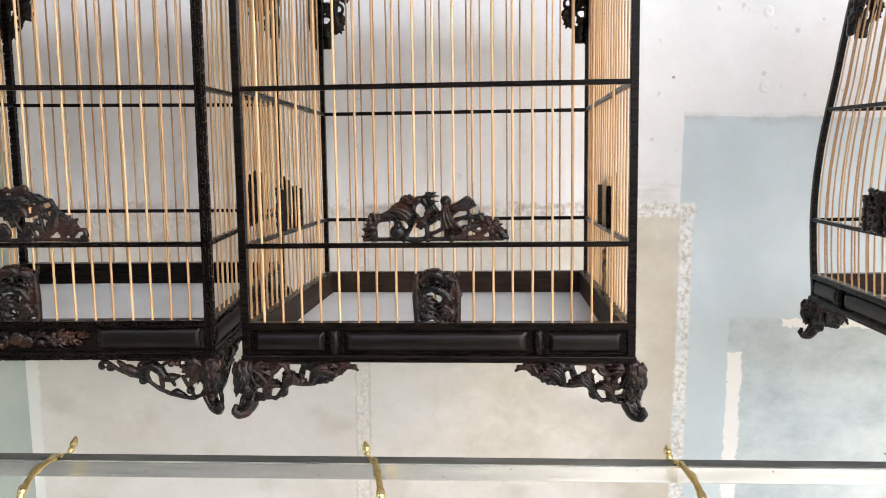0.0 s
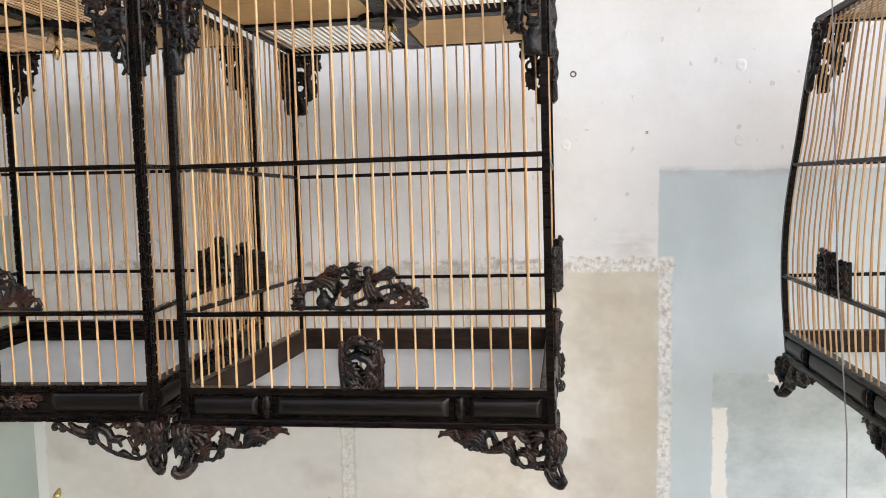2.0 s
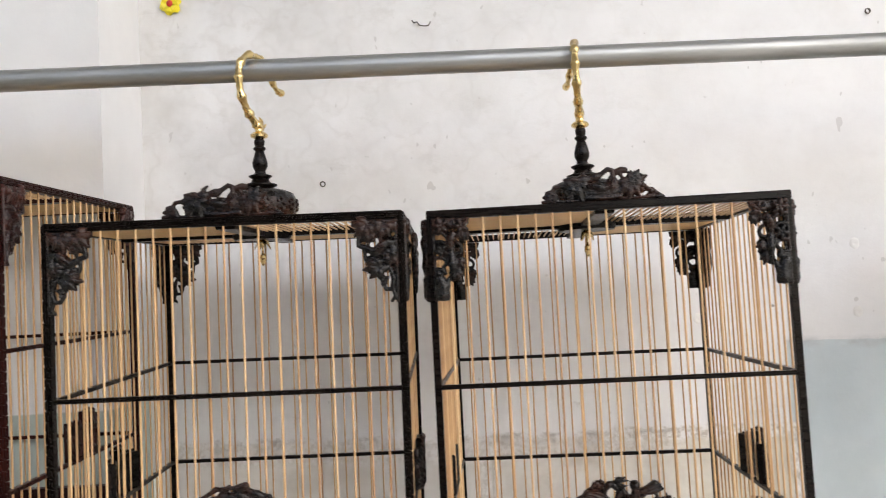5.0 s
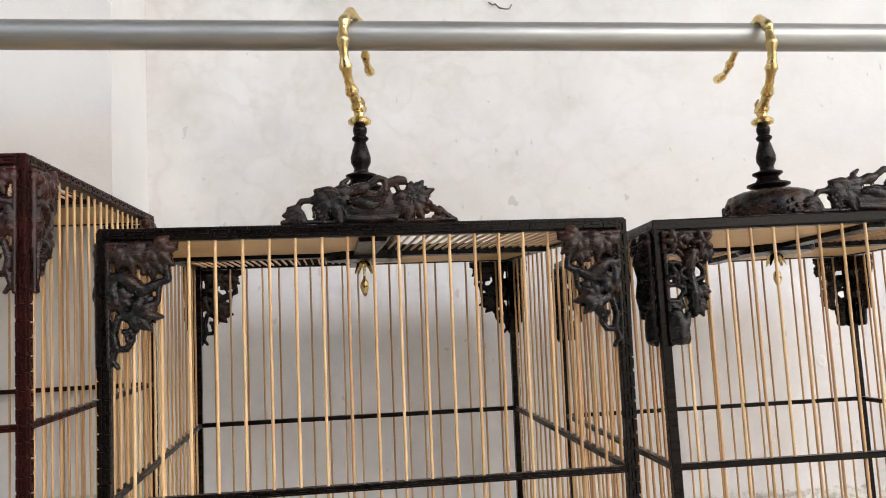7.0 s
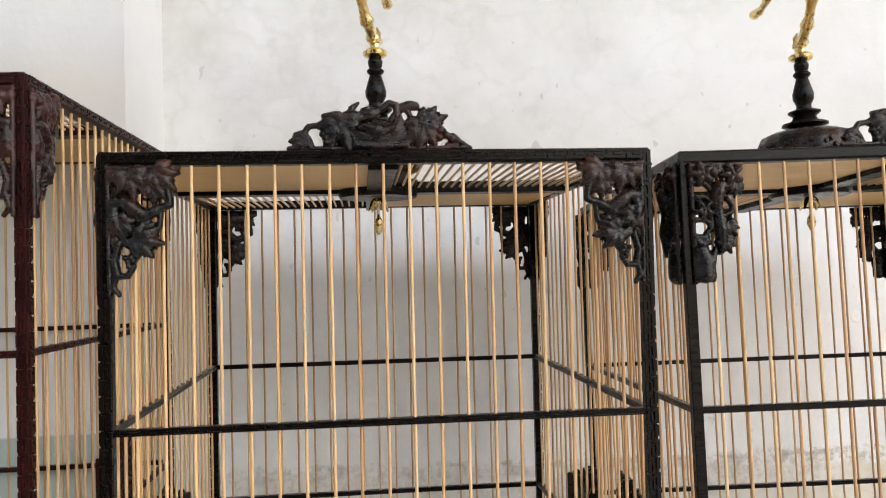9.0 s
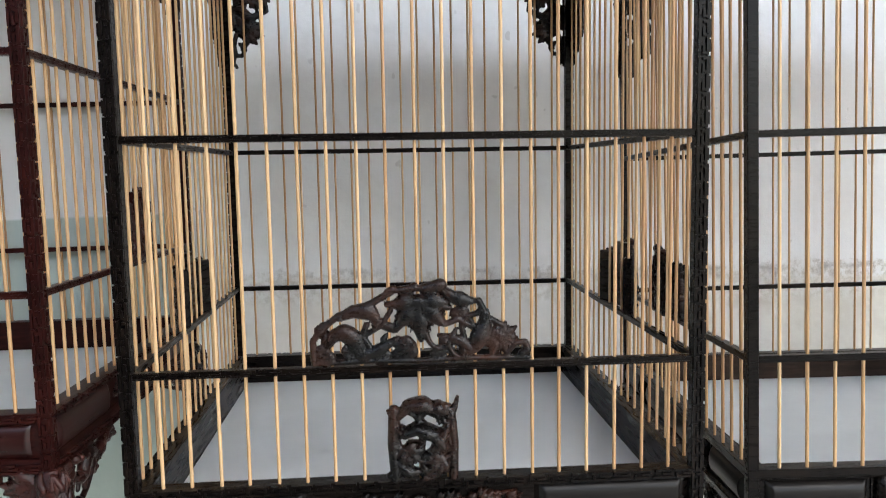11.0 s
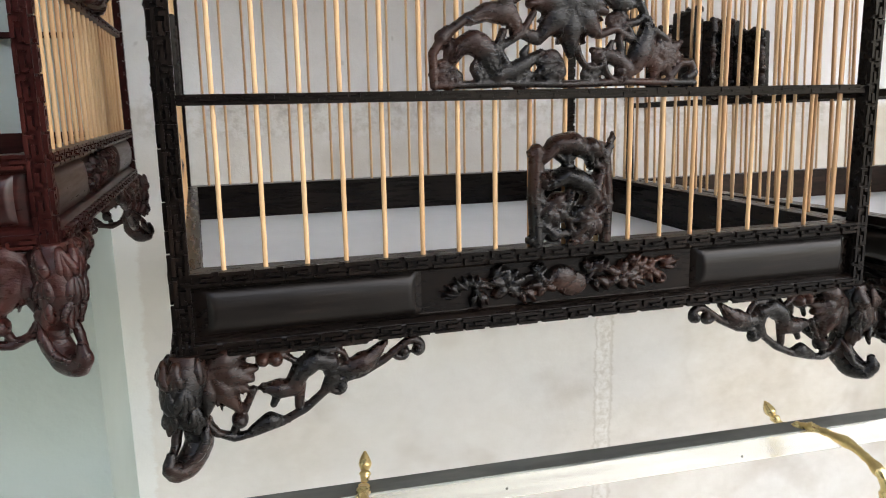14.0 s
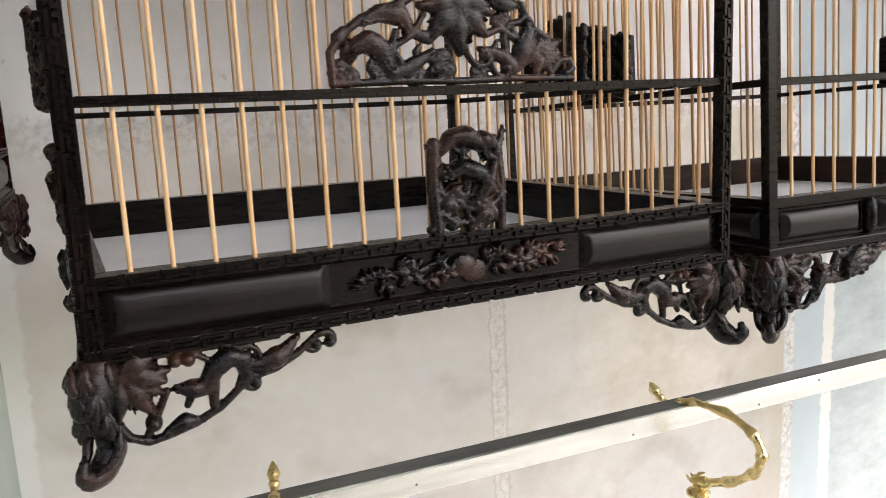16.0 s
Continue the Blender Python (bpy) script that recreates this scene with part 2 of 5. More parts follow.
    col = mix(n, l, calc(n, l, "MULTIPLY", edge, ramp(n, l, stain, [(0.35, (0.45, 0.45, 0.45)), (0.6, (1, 1, 1))])), col, rough_edge)
    top = both(both(over(XR, 0.15, 0.1), calc(n, l, "SUBTRACT", 1.0, over(XR, 0.503, 0.004))), inside(ZR, 1.616, 1.636, 0.005))
    col = mix(n, l, top, col, rough_edge)
    smear = both(inside(X, -0.52, 0.3, 0.05), inside(ZR, 1.612, 1.632, 0.006))
    col = mix(n, l, both(smear, ramp(n, l, wob, [(0.5, (0, 0, 0)), (0.62, (1, 1, 1))])), col, (0.36, 0.335, 0.31))
    seam = both(inside(XR, -0.008, 0.010, 0.003), calc(n, l, "SUBTRACT", 1.0, over(Z, 1.60)))
    col = mix(n, l, calc(n, l, "MULTIPLY", seam, 0.55), col, rough_edge)
    lip = both(calc(n, l, "ADD", inside(XR, -0.011, -0.0085, 0.0015), inside(XR, 0.0095, 0.012, 0.0015), True), calc(n, l, "SUBTRACT", 1.0, over(Z, 1.60)))
    col = mix(n, l, calc(n, l, "MULTIPLY", lip, 0.5), col, (0.44, 0.40, 0.35))
    band = both(inside(X, -0.517, 0.3, 0.03), inside(ZR, 1.588, 1.626, 0.008))
    col = mix(n, l, calc(n, l, "MULTIPLY", band, 0.5), col, rough_edge)
    col = mix(n, l, both(inside(XR, -0.560, -0.514, 0.004), inside(Z, -1, 1.60)), col, (0.76, 0.765, 0.75))
    l.new(col, b.inputs["Base Color"])
    hgt = calc(n, l, "ADD", calc(n, l, "MULTIPLY", fine, 0.35), calc(n, l, "MULTIPLY", wob, 0.65))
    bump(n, l, b, hgt, 0.3, 0.003)
    return m


def pier_paint():
    """White above, sea-green dado below."""
    m, n, l, b = material("pier_paint", 0.8)
    v = coords(n, l)
    cloud, fine = noise_tex(n, l, v, 7, 5), noise_tex(n, l, v, 120, 4)
    sep = n.new("ShaderNodeSeparateXYZ")
    l.new(v, sep.inputs[0])
    z = calc(n, l, "ADD", sep.outputs[2], calc(n, l, "MULTIPLY", cloud, 0.008))
    up = calc(n, l, "MULTIPLY", calc(n, l, "SUBTRACT", z, 1.724), 400, True)
    green = ramp(n, l, cloud, [(0.3, (0.36, 0.42, 0.395)), (0.7, (0.43, 0.49, 0.46))])
    white = ramp(n, l, cloud, [(0.3, (0.66, 0.66, 0.66)), (0.7, (0.74, 0.74, 0.735))])
    l.new(mix(n, l, up, green, white), b.inputs["Base Color"])
    bump(n, l, b, fine, 0.2, 0.002)
    return m


WALL, PIER = wall_paint(), pier_paint()


# ---- mesh building ----
class Shape:
    """Vertices and faces gathered for one mesh."""

    def __init__(self):
        self.v, self.f = [], []

    def box(self, x0, y0, z0, x1, y1, z1):
        k = len(self.v)
        self.v += [(x, y, z) for z in (z0, z1) for y in (y0, y1) for x in (x0, x1)]
        self.f += [[k + i for i in q] for q in ((0, 2, 3, 1), (4, 5, 7, 6), (0, 1, 5, 4), (2, 6, 7, 3), (0, 4, 6, 2), (1, 3, 7, 5))]
        return self

    def prism(self, ring, lo, hi):
        """ring: (y, z) outline; lo and hi give x at each end for a ring point."""
        k, n = len(self.v), len(ring)
        self.v += [(lo(y, z), y, z) for y, z in ring] + [(hi(y, z), y, z) for y, z in ring]
        self.f += [[k + i, k + (i + 1) % n, k + n + (i + 1) % n, k + n + i] for i in range(n)]
        self.f += [[k + i for i in reversed(range(n))], [k + n + i for i in range(n)]]
        return self

    def tube(self, path, radii, sides=8, squash=1.0):
        path = [Vector(p) for p in path]
        k, n = len(self.v), len(path)
        ref = Vector((0.13, 0.31, 0.94)).normalized()
        for i, p in enumerate(path):
            t = (path[min(i + 1, n - 1)] - path[max(i - 1, 0)]).normalized()
            a = t.cross(ref)
            a = a.normalized() if a.length > 1e-4 else t.orthogonal().normalized()
            ref = a.cross(t)
            r = radii[i] if hasattr(radii, "__len__") else radii
            for s in range(sides):
                w = 2 * math.pi * s / sides
                self.v.append(tuple(p + a * r * math.cos(w) + ref * r * squash * math.sin(w)))
        for i in range(n - 1):
            for s in range(sides):
                q = k + i * sides
                self.f.append([q + s, q + (s + 1) % sides, q + sides + (s + 1) % sides, q + sides + s])
        self.f += [[k + s for s in reversed(range(sides))], [k + (n - 1) * sides + s for s in range(sides)]]
        return self

    def lathe(self, prof, sides=20, flutes=0, deep=0.0, x=0.0, y=0.0):
        k, n = len(self.v), len(prof)
        for r, z in prof:
            for s in range(sides):
                w = 2 * math.pi * s / sides
                q = r * (1 - deep * (0.5 + 0.5 * math.cos(w * flutes))) if flutes else r
                self.v.append((x + q * math.cos(w), y + q * math.sin(w), z))
        for i in range(n - 1):
            for s in range(sides):
                q = k + i * sides
                self.f.append([q + s, q + (s + 1) % sides, q + sides + (s + 1) % sides, q + sides + s])
        self.f += [[k + s for s in reversed(range(sides))], [k + (n - 1) * sides + s for s in range(sides)]]
        return self

    def mesh(self, name, mat, smooth=False):
        me = bpy.data.meshes.new(name)
        me.from_pydata(self.v, [], self.f)
        bm = bmesh.new()
        bm.from_mesh(me)
        bmesh.ops.recalc_face_normals(bm, faces=bm.faces)
        bm.to_mesh(me)
        bm.free()
        me.materials.append(mat)
        if smooth:
            me.shade_smooth()
            me.set_sharp_from_angle(angle=radians(50))
        return me


def part(name, me, parent, m=None, label=""):
    ob = new(name, me)
    ob.parent = parent
    if m is not None:
        ob.matrix_basis = m
    return tagged(ob, label)


def thing(name, m, label, category, group=""):
    ob = new(name)
    ob.empty_display_size = 0.05
    ob.matrix_basis = m
    return tagged(ob, label, category, group)


def bevelled(sh, name, mat, width=0.0006):
    me = sh.mesh(name, mat)
    bm = bmesh.new()
    bm.from_mesh(me)
    bmesh.ops.bevel(bm, geom=bm.edges[:], offset=width, segments=1, affect="EDGES", clamp_overlap=True)
    bm.to_mesh(me)
    bm.free()
    return me


# ---- openwork carving: vines, leaves, curls, flowers and berries, joined into one relief ----
class Carving:
    def __init__(self, seed):
        self.c, self.rnd = [], random.Random(seed)

    def stroke(self, pts, r0, r1, lift=0.0, mid=None):
        """A strand through pts, its radius going from r0 (over mid) to r1."""
        pts = [np.array(p, float) for p in pts]
        length = sum(np.linalg.norm(b - a) for a, b in zip(pts, pts[1:])) + 1e-9
        n = max(6, int(length / 0.0006))
        seg = np.cumsum([0] + [np.linalg.norm(b - a) for a, b in zip(pts, pts[1:])])
        for i in range(n + 1):
            u = i / n
            s = u * seg[-1]
            x, y = np.interp(s, seg, [p[0] for p in pts]), np.interp(s, seg, [p[1] for p in pts])
            r = r0 + (r1 - r0) * u if mid is None else (r0 + (mid - r0) * u * 2 if u < 0.5 else mid + (r1 - mid) * (u * 2 - 1))
            self.c.append((x, y, r, lift))

    def slab(self, pts, r0, r1, flat=0.7, mid=None, lift=0.0):
        """A strand pressed flat: broad, but low."""
        k = len(self.c)
        self.stroke(pts, r0, r1, lift, mid)
        self.c[k:] = [(x, y, r, h - flat * r) for x, y, r, h in self.c[k:]]

    def vineleaf(self, p, ang, size, lift=0.0012, spread=1.25):
        """A broad, lobed leaf with raised veins."""
        for k in range(5):
            a = ang + (k - 2) * spread / 2
            ln = size * (1.0, 0.86, 0.66)[abs(k - 2)]
            tip = (p[0] + ln * math.cos(a), p[1] + ln * math.sin(a))
            self.slab([p, tip], size * 0.12, size * 0.07, 0.78, size * 0.27, lift)
            for s in (-1, 0, 1):
                b = a + s * 0.30
                self.arc(p, (p[0] + ln * (0.98 - 0.16 * abs(s)) * math.cos(b), p[1] + ln * (0.98 - 0.16 * abs(s)) * math.sin(b)), 0.05 * s, size * 0.045, size * 0.022, lift + 0.0012)

    def brush(self, pts, wide, lift=0.001):
        """A bushy plume: a swelling strand combed along its length."""
        pts = [np.array(p, float) for p in pts]
        self.slab(pts, wide * 0.45, wide * 0.18, 0.55, wide, lift)
        d = pts[-1] - pts[0]
        nrm = np.array([-d[1], d[0]]) / (np.linalg.norm(d) + 1e-9)
        n = len(pts) - 1
        for s in (-0.75, -0.3, 0.3, 0.75):
            self.stroke([p + nrm * s * wide * math.sin(math.pi * (0.12 + 0.8 * i / n)) for i, p in enumerate(pts)], wide * 0.13, wide * 0.07, lift + 0.0016)

    def rounded(self, pts, r0, r1, mid=None, lift=0.0):
        """A full body, with combed lines along the thick of it."""
        self.slab(pts, r0, r1, 0.35, mid, lift)
        wide = mid or max(r0, r1)
        if len(pts) > 2 and wide > 0.003:
            pts = [np.array(p, float) for p in pts]
            for s in (-0.5, 0.0, 0.5):
                line = []
                for i, p in enumerate(pts):
                    d = pts[min(i + 1, len(pts) - 1)] - pts[max(i - 1, 0)]
                    line.append(p + np.array([-d[1], d[0]]) / (np.linalg.norm(d) + 1e-9) * s * wide * math.sin(math.pi * (i + 0.6) / (len(pts) + 0.2)))
                self.stroke(line, wide * 0.10, wide * 0.08, lift + wide * 0.62)

    def arc(self, p, q, bend, r0, r1, lift=0.0, mid=None):
        p, q = np.array(p, float), np.array(q, float)
        d = q - p
        nrm = np.array([-d[1], d[0]])
        self.stroke([p + d * u + nrm * bend * math.sin(math.pi * u) for u in np.linspace(0, 1, 9)], r0, r1, lift, mid)

    def curl(self, p, ang, size, hand=1, lift=0.0, r=0.0016):
        pts, x, y, a = [p], p[0], p[1], ang
        for i in range(26):
            step = size * 0.16 * (1 - i / 34)
            x, y = x + step * math.cos(a), y + step * math.sin(a)
            a += hand * (0.10 + 0.022 * i)
            pts.append((x, y))
        self.stroke(pts, r, r * 0.75, lift)
        self.ball((x, y), r * 1.3, lift + 0.0006)

    def ball(self, p, r, lift=0.0):
        self.c.append((p[0], p[1], r, lift))

    def leaf(self, p, ang, size, lift=0.001, lobes=5, wide=1.0):
        for k in range(lobes):
            a = (k - (lobes - 1) / 2) * 0.42
            ln = size * (1 - 0.22 * abs(a))
            q = (p[0] + ln * math.cos(ang + a), p[1] + ln * math.sin(ang + a))
            self.arc(p, q, 0.10 * math.copysign(1, a), size * 0.08 * wide, size * 0.035, lift + 0.0011 * (k % 2), size * 0.135 * wide)

    def plume(self, p, ang, size, lift=0.001, bend=0.3):
        """A long, combed leaf: strands that run side by side."""
        for k in range(6):
            off = (k - 2.5) * size * 0.052
            a = (p[0] - off * 0.4 * math.sin(ang), p[1] + off * 0.4 * math.cos(ang))
            m = (p[0] + size * math.cos(ang) - off * 2 * math.sin(ang), p[1] + size * math.sin(ang) + off * 2 * math.cos(ang))
            self.arc(a, m, bend, size * 0.055, size * 0.03, lift + 0.0009 * (k % 2), size * 0.082)

    def flower(self, p, size, lift=0.0012):
        a0 = self.rnd.uniform(0, 1)
        for k in range(5):
            a = a0 + k * math.tau / 5
            q = (p[0] + size * 0.8 * math.cos(a), p[1] + size * 0.8 * math.sin(a))
            self.arc(p, q, 0.0, size * 0.18, size * 0.30, lift * 0.5, size * 0.36)
        self.ball(p, size * 0.22, lift + 0.0008)

    def berries(self, p, size, lift=0.001):
        for dx, dy in ((0, 0), (0.8, 0.1), (0.4, 0.7), (-0.4, 0.6), (0.1, -0.7)):
            self.ball((p[0] + dx * size, p[1] + dy * size), size * 0.52, lift)

    def fill(self, inside, x0, x1, z0, z1, count, size, vine=0.0016, birds=0.2):
        """Sows motifs over a region and ties each one to its neighbours with vines."""
        rnd, pts = self.rnd, []
        while len(pts) < count:
            best, far = None, -1
            for _ in range(14):
                p = (rnd.uniform(x0, x1), rnd.uniform(z0, z1))
                if not inside(*p):
                    continue
                d = min((math.dist(p, q) for q in pts), default=1)
                if d > far:
                    best, far = p, d
            if best:
                pts.append(best)
        for i, p in enumerate(pts):
            near = sorted((math.dist(p, q), j) for j, q in enumerate(pts) if j != i)
            for _, j in near[:2]:
                self.arc(p, pts[j], rnd.uniform(-0.3, 0.3), vine, vine * 0.85, rnd.uniform(0, 0.001))
            kind, ang = rnd.random(), rnd.uniform(0, math.tau)
            s = size * rnd.uniform(0.75, 1.2)
            if kind < 0.34:
                self.leaf(p, ang, s)
            elif kind < 0.58:
                self.plume(p, ang, s * 1.25, bend=rnd.uniform(-0.35, 0.35))
            elif kind < 0.76:
                self.curl(p, ang, s * 0.7, rnd.choice((-1, 1)), 0.0006, vine)
            elif kind < 0.9:
                self.flower(p, s * 0.45)
            else:
                self.berries(p, s * 0.22)
        self.c = [k for k in self.c if inside(k[0], k[1])]

    def mesh(self, name, mat, step=0.001, deep=1.15, back=0.6):
        """The joined relief: rounded strands, its outline drawn along the true edge."""
        c = np.array(self.c)
        x0, x1 = (c[:, 0] - c[:, 2]).min() - 2 * step, (c[:, 0] + c[:, 2]).max() + 2 * step
        z0, z1 = (c[:, 1] - c[:, 2]).min() - 2 * step, (c[:, 1] + c[:, 2]).max() + 2 * step
        xs, zs = np.arange(x0, x1, step), np.arange(z0, z1, step)
        gx, gz = np.meshgrid(xs, zs, indexing="ij")

        def field(px, pz):
            f = np.full(px.shape, 1.0)
            h = np.zeros(px.shape)
            for x, z, r, lift in c:
                d = np.hypot(px - x, pz - z)
                f = np.minimum(f, d - r)
                h = np.maximum(h, np.sqrt(np.maximum(r * r - d * d, 0)) * deep + lift * (d < r) * np.sqrt(np.maximum(1 - (d / r) ** 2, 0)))
            return f, h

        f = np.full(gx.shape, 1.0)
        h = np.zeros(gx.shape)
        for x, z, r, lift in c:
            w = r + 2.5 * step
            i0, i1 = max(int((x - w - x0) / step), 0), int((x + w - x0) / step) + 2
            j0, j1 = max(int((z - w - z0) / step), 0), int((z + w - z0) / step) + 2
            d = np.hypot(gx[i0:i1, j0:j1] - x, gz[i0:i1, j0:j1] - z)
            f[i0:i1, j0:j1] = np.minimum(f[i0:i1, j0:j1], d - r)
            up = np.sqrt(np.maximum(1 - (d / r) ** 2, 0))
            h[i0:i1, j0:j1] = np.maximum(h[i0:i1, j0:j1], up * (r * deep + lift))
        ins = f < 0
        cell = ins[:-1, :-1] | ins[1:, :-1] | ins[:-1, 1:] | ins[1:, 1:]
        fx, fz = np.gradient(np.where(f > 0.5, 3 * step, f), step)
        sh, index = Shape(), {}
        for i, j in zip(*np.nonzero(cell)):
            front, rear = [], []
            for a, b in ((i, j), (i + 1, j), (i + 1, j + 1), (i, j + 1)):
                if (a, b) not in index:
                    x, z, k = gx[a, b], gz[a, b], len(sh.v)
                    if ins[a, b]:
                        sh.v += [(x, -h[a, b], z), (x, h[a, b] * back, z)]
                        index[a, b] = (k, k + 1)
                    else:
                        g = max(math.hypot(fx[a, b], fz[a, b]), 0.4)
                        s = min(max(f[a, b], 0), step)
                        sh.v.append((x - fx[a, b] / g * s, 0.0, z - fz[a, b] / g * s))
                        index[a, b] = (k, k)
                front.append(index[a, b][0])
                rear.append(index[a, b][1])
            sh.f += [front, rear[::-1]]
        return sh.mesh(name, mat, True)


# ---- the place ----
WY = 1.344


def slab(name, x0, y0, z0, x1, y1, z1, mat, label):
    ob = new(name, Shape().box(x0, y0, z0, x1, y1, z1).mesh(name, mat))
    return tagged(ob, label, name.split("_")[0], kind="structure")


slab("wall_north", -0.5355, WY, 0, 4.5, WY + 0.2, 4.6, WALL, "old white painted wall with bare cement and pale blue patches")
slab("wall_pier", -2.4, 1.2, 0, -0.5355, WY + 0.2, 4.6, PIER, "white wall pier with a sea-green painted dado")
# two side walls added out of view; their extent sets the light from left and right
slab("wall_west", -2.6, -1.4, 0, -2.4, WY + 0.2, 4.6, PIER, "unseen side wall added to limit the side light")
slab("wall_east", 4.3, 0.2, 0, 4.5, WY + 0.2, 3.4, PIER, "unseen side wall added to limit the side light")
slab("floor", -2.6, -14, -0.1, 14, WY + 0.2, 0, CONCRETE, "grey concrete floor")
# added overhead, unseen: stops high sky and direct sun reaching the wall
slab("ceiling", -2.6, -2.0, 4.6, 3.3, WY + 0.2, 4.72, ROOF_BLOCKER, "unseen grey ceiling added to block light from above")
# added out of view: blocks south-west sky and darkens the gloss on the wood
slab("wall_south", -5.0, -2.8, 0, 0.65, -2.6, 3.4, SHADE, "unseen dark wall added to block light from the south-west")

# ---- shared carved pieces ----
CARVE = {}


def carved(kind, mat):
    key = (kind, mat.name)
    if key in CARVE:
        return CARVE[key]
    seed = {"crest_vine": 3, "crest_bough": 8, "roof_crest": 11, "bracket_vine": 21, "bracket_bough": 33, "apron_vine": 42, "apron_bough": 51, "medallion_vine": 61, "medallion_bough": 67, "applique": 71, "guard": 83, "guard_small": 85}[kind]
    k = Carving(seed)
    if kind == "crest_bough":
        half, top = 0.064, 0.045
        ins = lambda x, z: 0.0005 < z < 0.010 + 0.029 * max(0, 1 - abs(x / half) ** 2.6) + 0.0045 * math.sin(x * 230 + 0.6) + 0.004 * math.exp(-((x + 0.008) / 0.010) ** 2) and abs(x) < half
        k.arc((-0.058, 0.003), (0.060, 0.003), 0, 0.0018, 0.0018)
        for p, q, b in (((-0.050, 0.005), (-0.034, 0.028), 0.2), ((-0.030, 0.005), (-0.016, 0.024), -0.2), ((-0.016, 0.024), (-0.010, 0.040), 0.1), ((-0.004, 0.005), (0.010, 0.026), 0.25), ((0.012, 0.005), (0.030, 0.022), 0.2), ((0.030, 0.022), (0.048, 0.012), 0.2), ((0.030, 0.004), (0.048, 0.013), -0.15), ((-0.034, 0.030), (-0.014, 0.034), 0.15)):
            k.arc(p, q, b, 0.0021, 0.0018)
        k.flower((-0.009, 0.040), 0.0090, 0.002)
        k.flower((0.051, 0.013), 0.0085, 0.002)
        k.plume((-0.037, 0.030), -0.5, 0.026, 0.004, 0.15)
        k.plume((0.012, 0.033), -1.25, 0.026, 0.004, -0.12)
        k.plume((0.016, 0.030), 0.42, 0.024, 0.003, -0.1)
        k.plume((0.006, 0.026), 3.9, 0.012, 0.003, 0.1)
        k.ball((-0.040, 0.033), 0.0050, 0.001)
        k.ball((0.012, 0.036), 0.0048, 0.002)
        k.ball((-0.029, 0.009), 0.0072, -0.001)
        k.ball((-0.029, 0.016), 0.0036, 0.001)
        k.leaf((-0.048, 0.012), 3.6, 0.014, 0.002)
        k.leaf((-0.048, 0.016), 2.2, 0.012, 0.002)
        k.leaf((0.050, 0.012), -0.5, 0.013, 0.002)
        k.leaf((0.044, 0.018), 1.5, 0.012, 0.002)
        k.leaf((-0.016, 0.038), 2.9, 0.011, 0.002)
        k.leaf((-0.004, 0.038), 0.2, 0.011, 0.002)
        k.fill(ins, -half, half, 0.002, top, 15, 0.0085, 0.0018)
        me = k.mesh(kind, mat, 0.0008)
    elif kind.startswith("crest"):
        k.stroke([(-0.066, 0.003), (-0.0665, 0.017), (-0.060, 0.026), (-0.050, 0.0335), (-0.038, 0.0375), (-0.028, 0.042), (-0.017, 0.049), (-0.005, 0.0505), (0.009, 0.0505)], 0.0020, 0.0022, 0.0, 0.0024)
        k.rounded([(-0.062, 0.024), (-0.059, 0.027)], 0.0036, 0.0030)
        k.rounded([(-0.019, 0.048), (-0.016, 0.050)], 0.0030, 0.0028)
        k.rounded([(-0.006, 0.049), (-0.003, 0.0515)], 0.0028, 0.0028)
        k.rounded([(0.004, 0.0495), (0.013, 0.0520)], 0.0040, 0.0044)
        k.brush([(0.015, 0.049), (0.021, 0.044), (0.029, 0.041), (0.037, 0.041)], 0.0052)
        k.stroke([(0.037, 0.041), (0.0395, 0.036), (0.036, 0.0325), (0.029, 0.031), (0.026, 0.024), (0.028, 0.016)], 0.0022, 0.0018)
        k.vineleaf((0.000, 0.0420), -1.55, 0.026, 0.0025, 1.45)
        k.slab([(-0.020, 0.040), (0.0, 0.042), (0.018, 0.037)], 0.0022, 0.0022, 0.5, 0.0046, 0.002)
        k.brush([(-0.050, 0.032), (-0.041, 0.036), (-0.031, 0.036), (-0.026, 0.029), (-0.029, 0.024)], 0.0058)
        k.stroke([(-0.033, 0.027), (-0.036, 0.020), (-0.030, 0.010)], 0.0020, 0.0020)
        k.rounded([(-0.058, 0.013), (-0.054, 0.020), (-0.047, 0.0225), (-0.041, 0.018), (-0.038, 0.011), (-0.035, 0.006)], 0.0026, 0.0036, 0.0062)
        k.rounded([(-0.036, 0.007), (-0.028, 0.009), (-0.021, 0.013), (-0.014, 0.0175)], 0.0044, 0.0018, 0.0040)
        k.rounded([(-0.023, 0.017), (-0.021, 0.020)], 0.0020, 0.0012)
        k.vineleaf((-0.057, 0.010), -2.35, 0.013, 0.001, 1.1)
        k.vineleaf((-0.004, 0.013), -2.7, 0.015, 0.001, 0.9)
        k.vineleaf((-0.046, 0.006), 0.5, 0.012, 0.0005, 1.1)
        k.vineleaf((-0.027, 0.007), -0.5, 0.011, 0.0005, 1.0)
        k.vineleaf((-0.060, 0.019), -0.4, 0.008, 0.0005, 1.0)
        k.vineleaf((0.010, 0.010), -0.9, 0.010, 0.0005, 1.1)
        k.vineleaf((0.024, 0.036), -1.3, 0.010, 0.0005, 1.1)
        k.slab([(-0.028, 0.028), (-0.016, 0.024), (-0.010, 0.030)], 0.0022, 0.0030, 0.5, 0.0034)
        k.stroke([(0.016, 0.026), (0.024, 0.029), (0.032, 0.024)], 0.0022, 0.0020)
        k.berries((-0.013, 0.027), 0.0032, 0.0015)
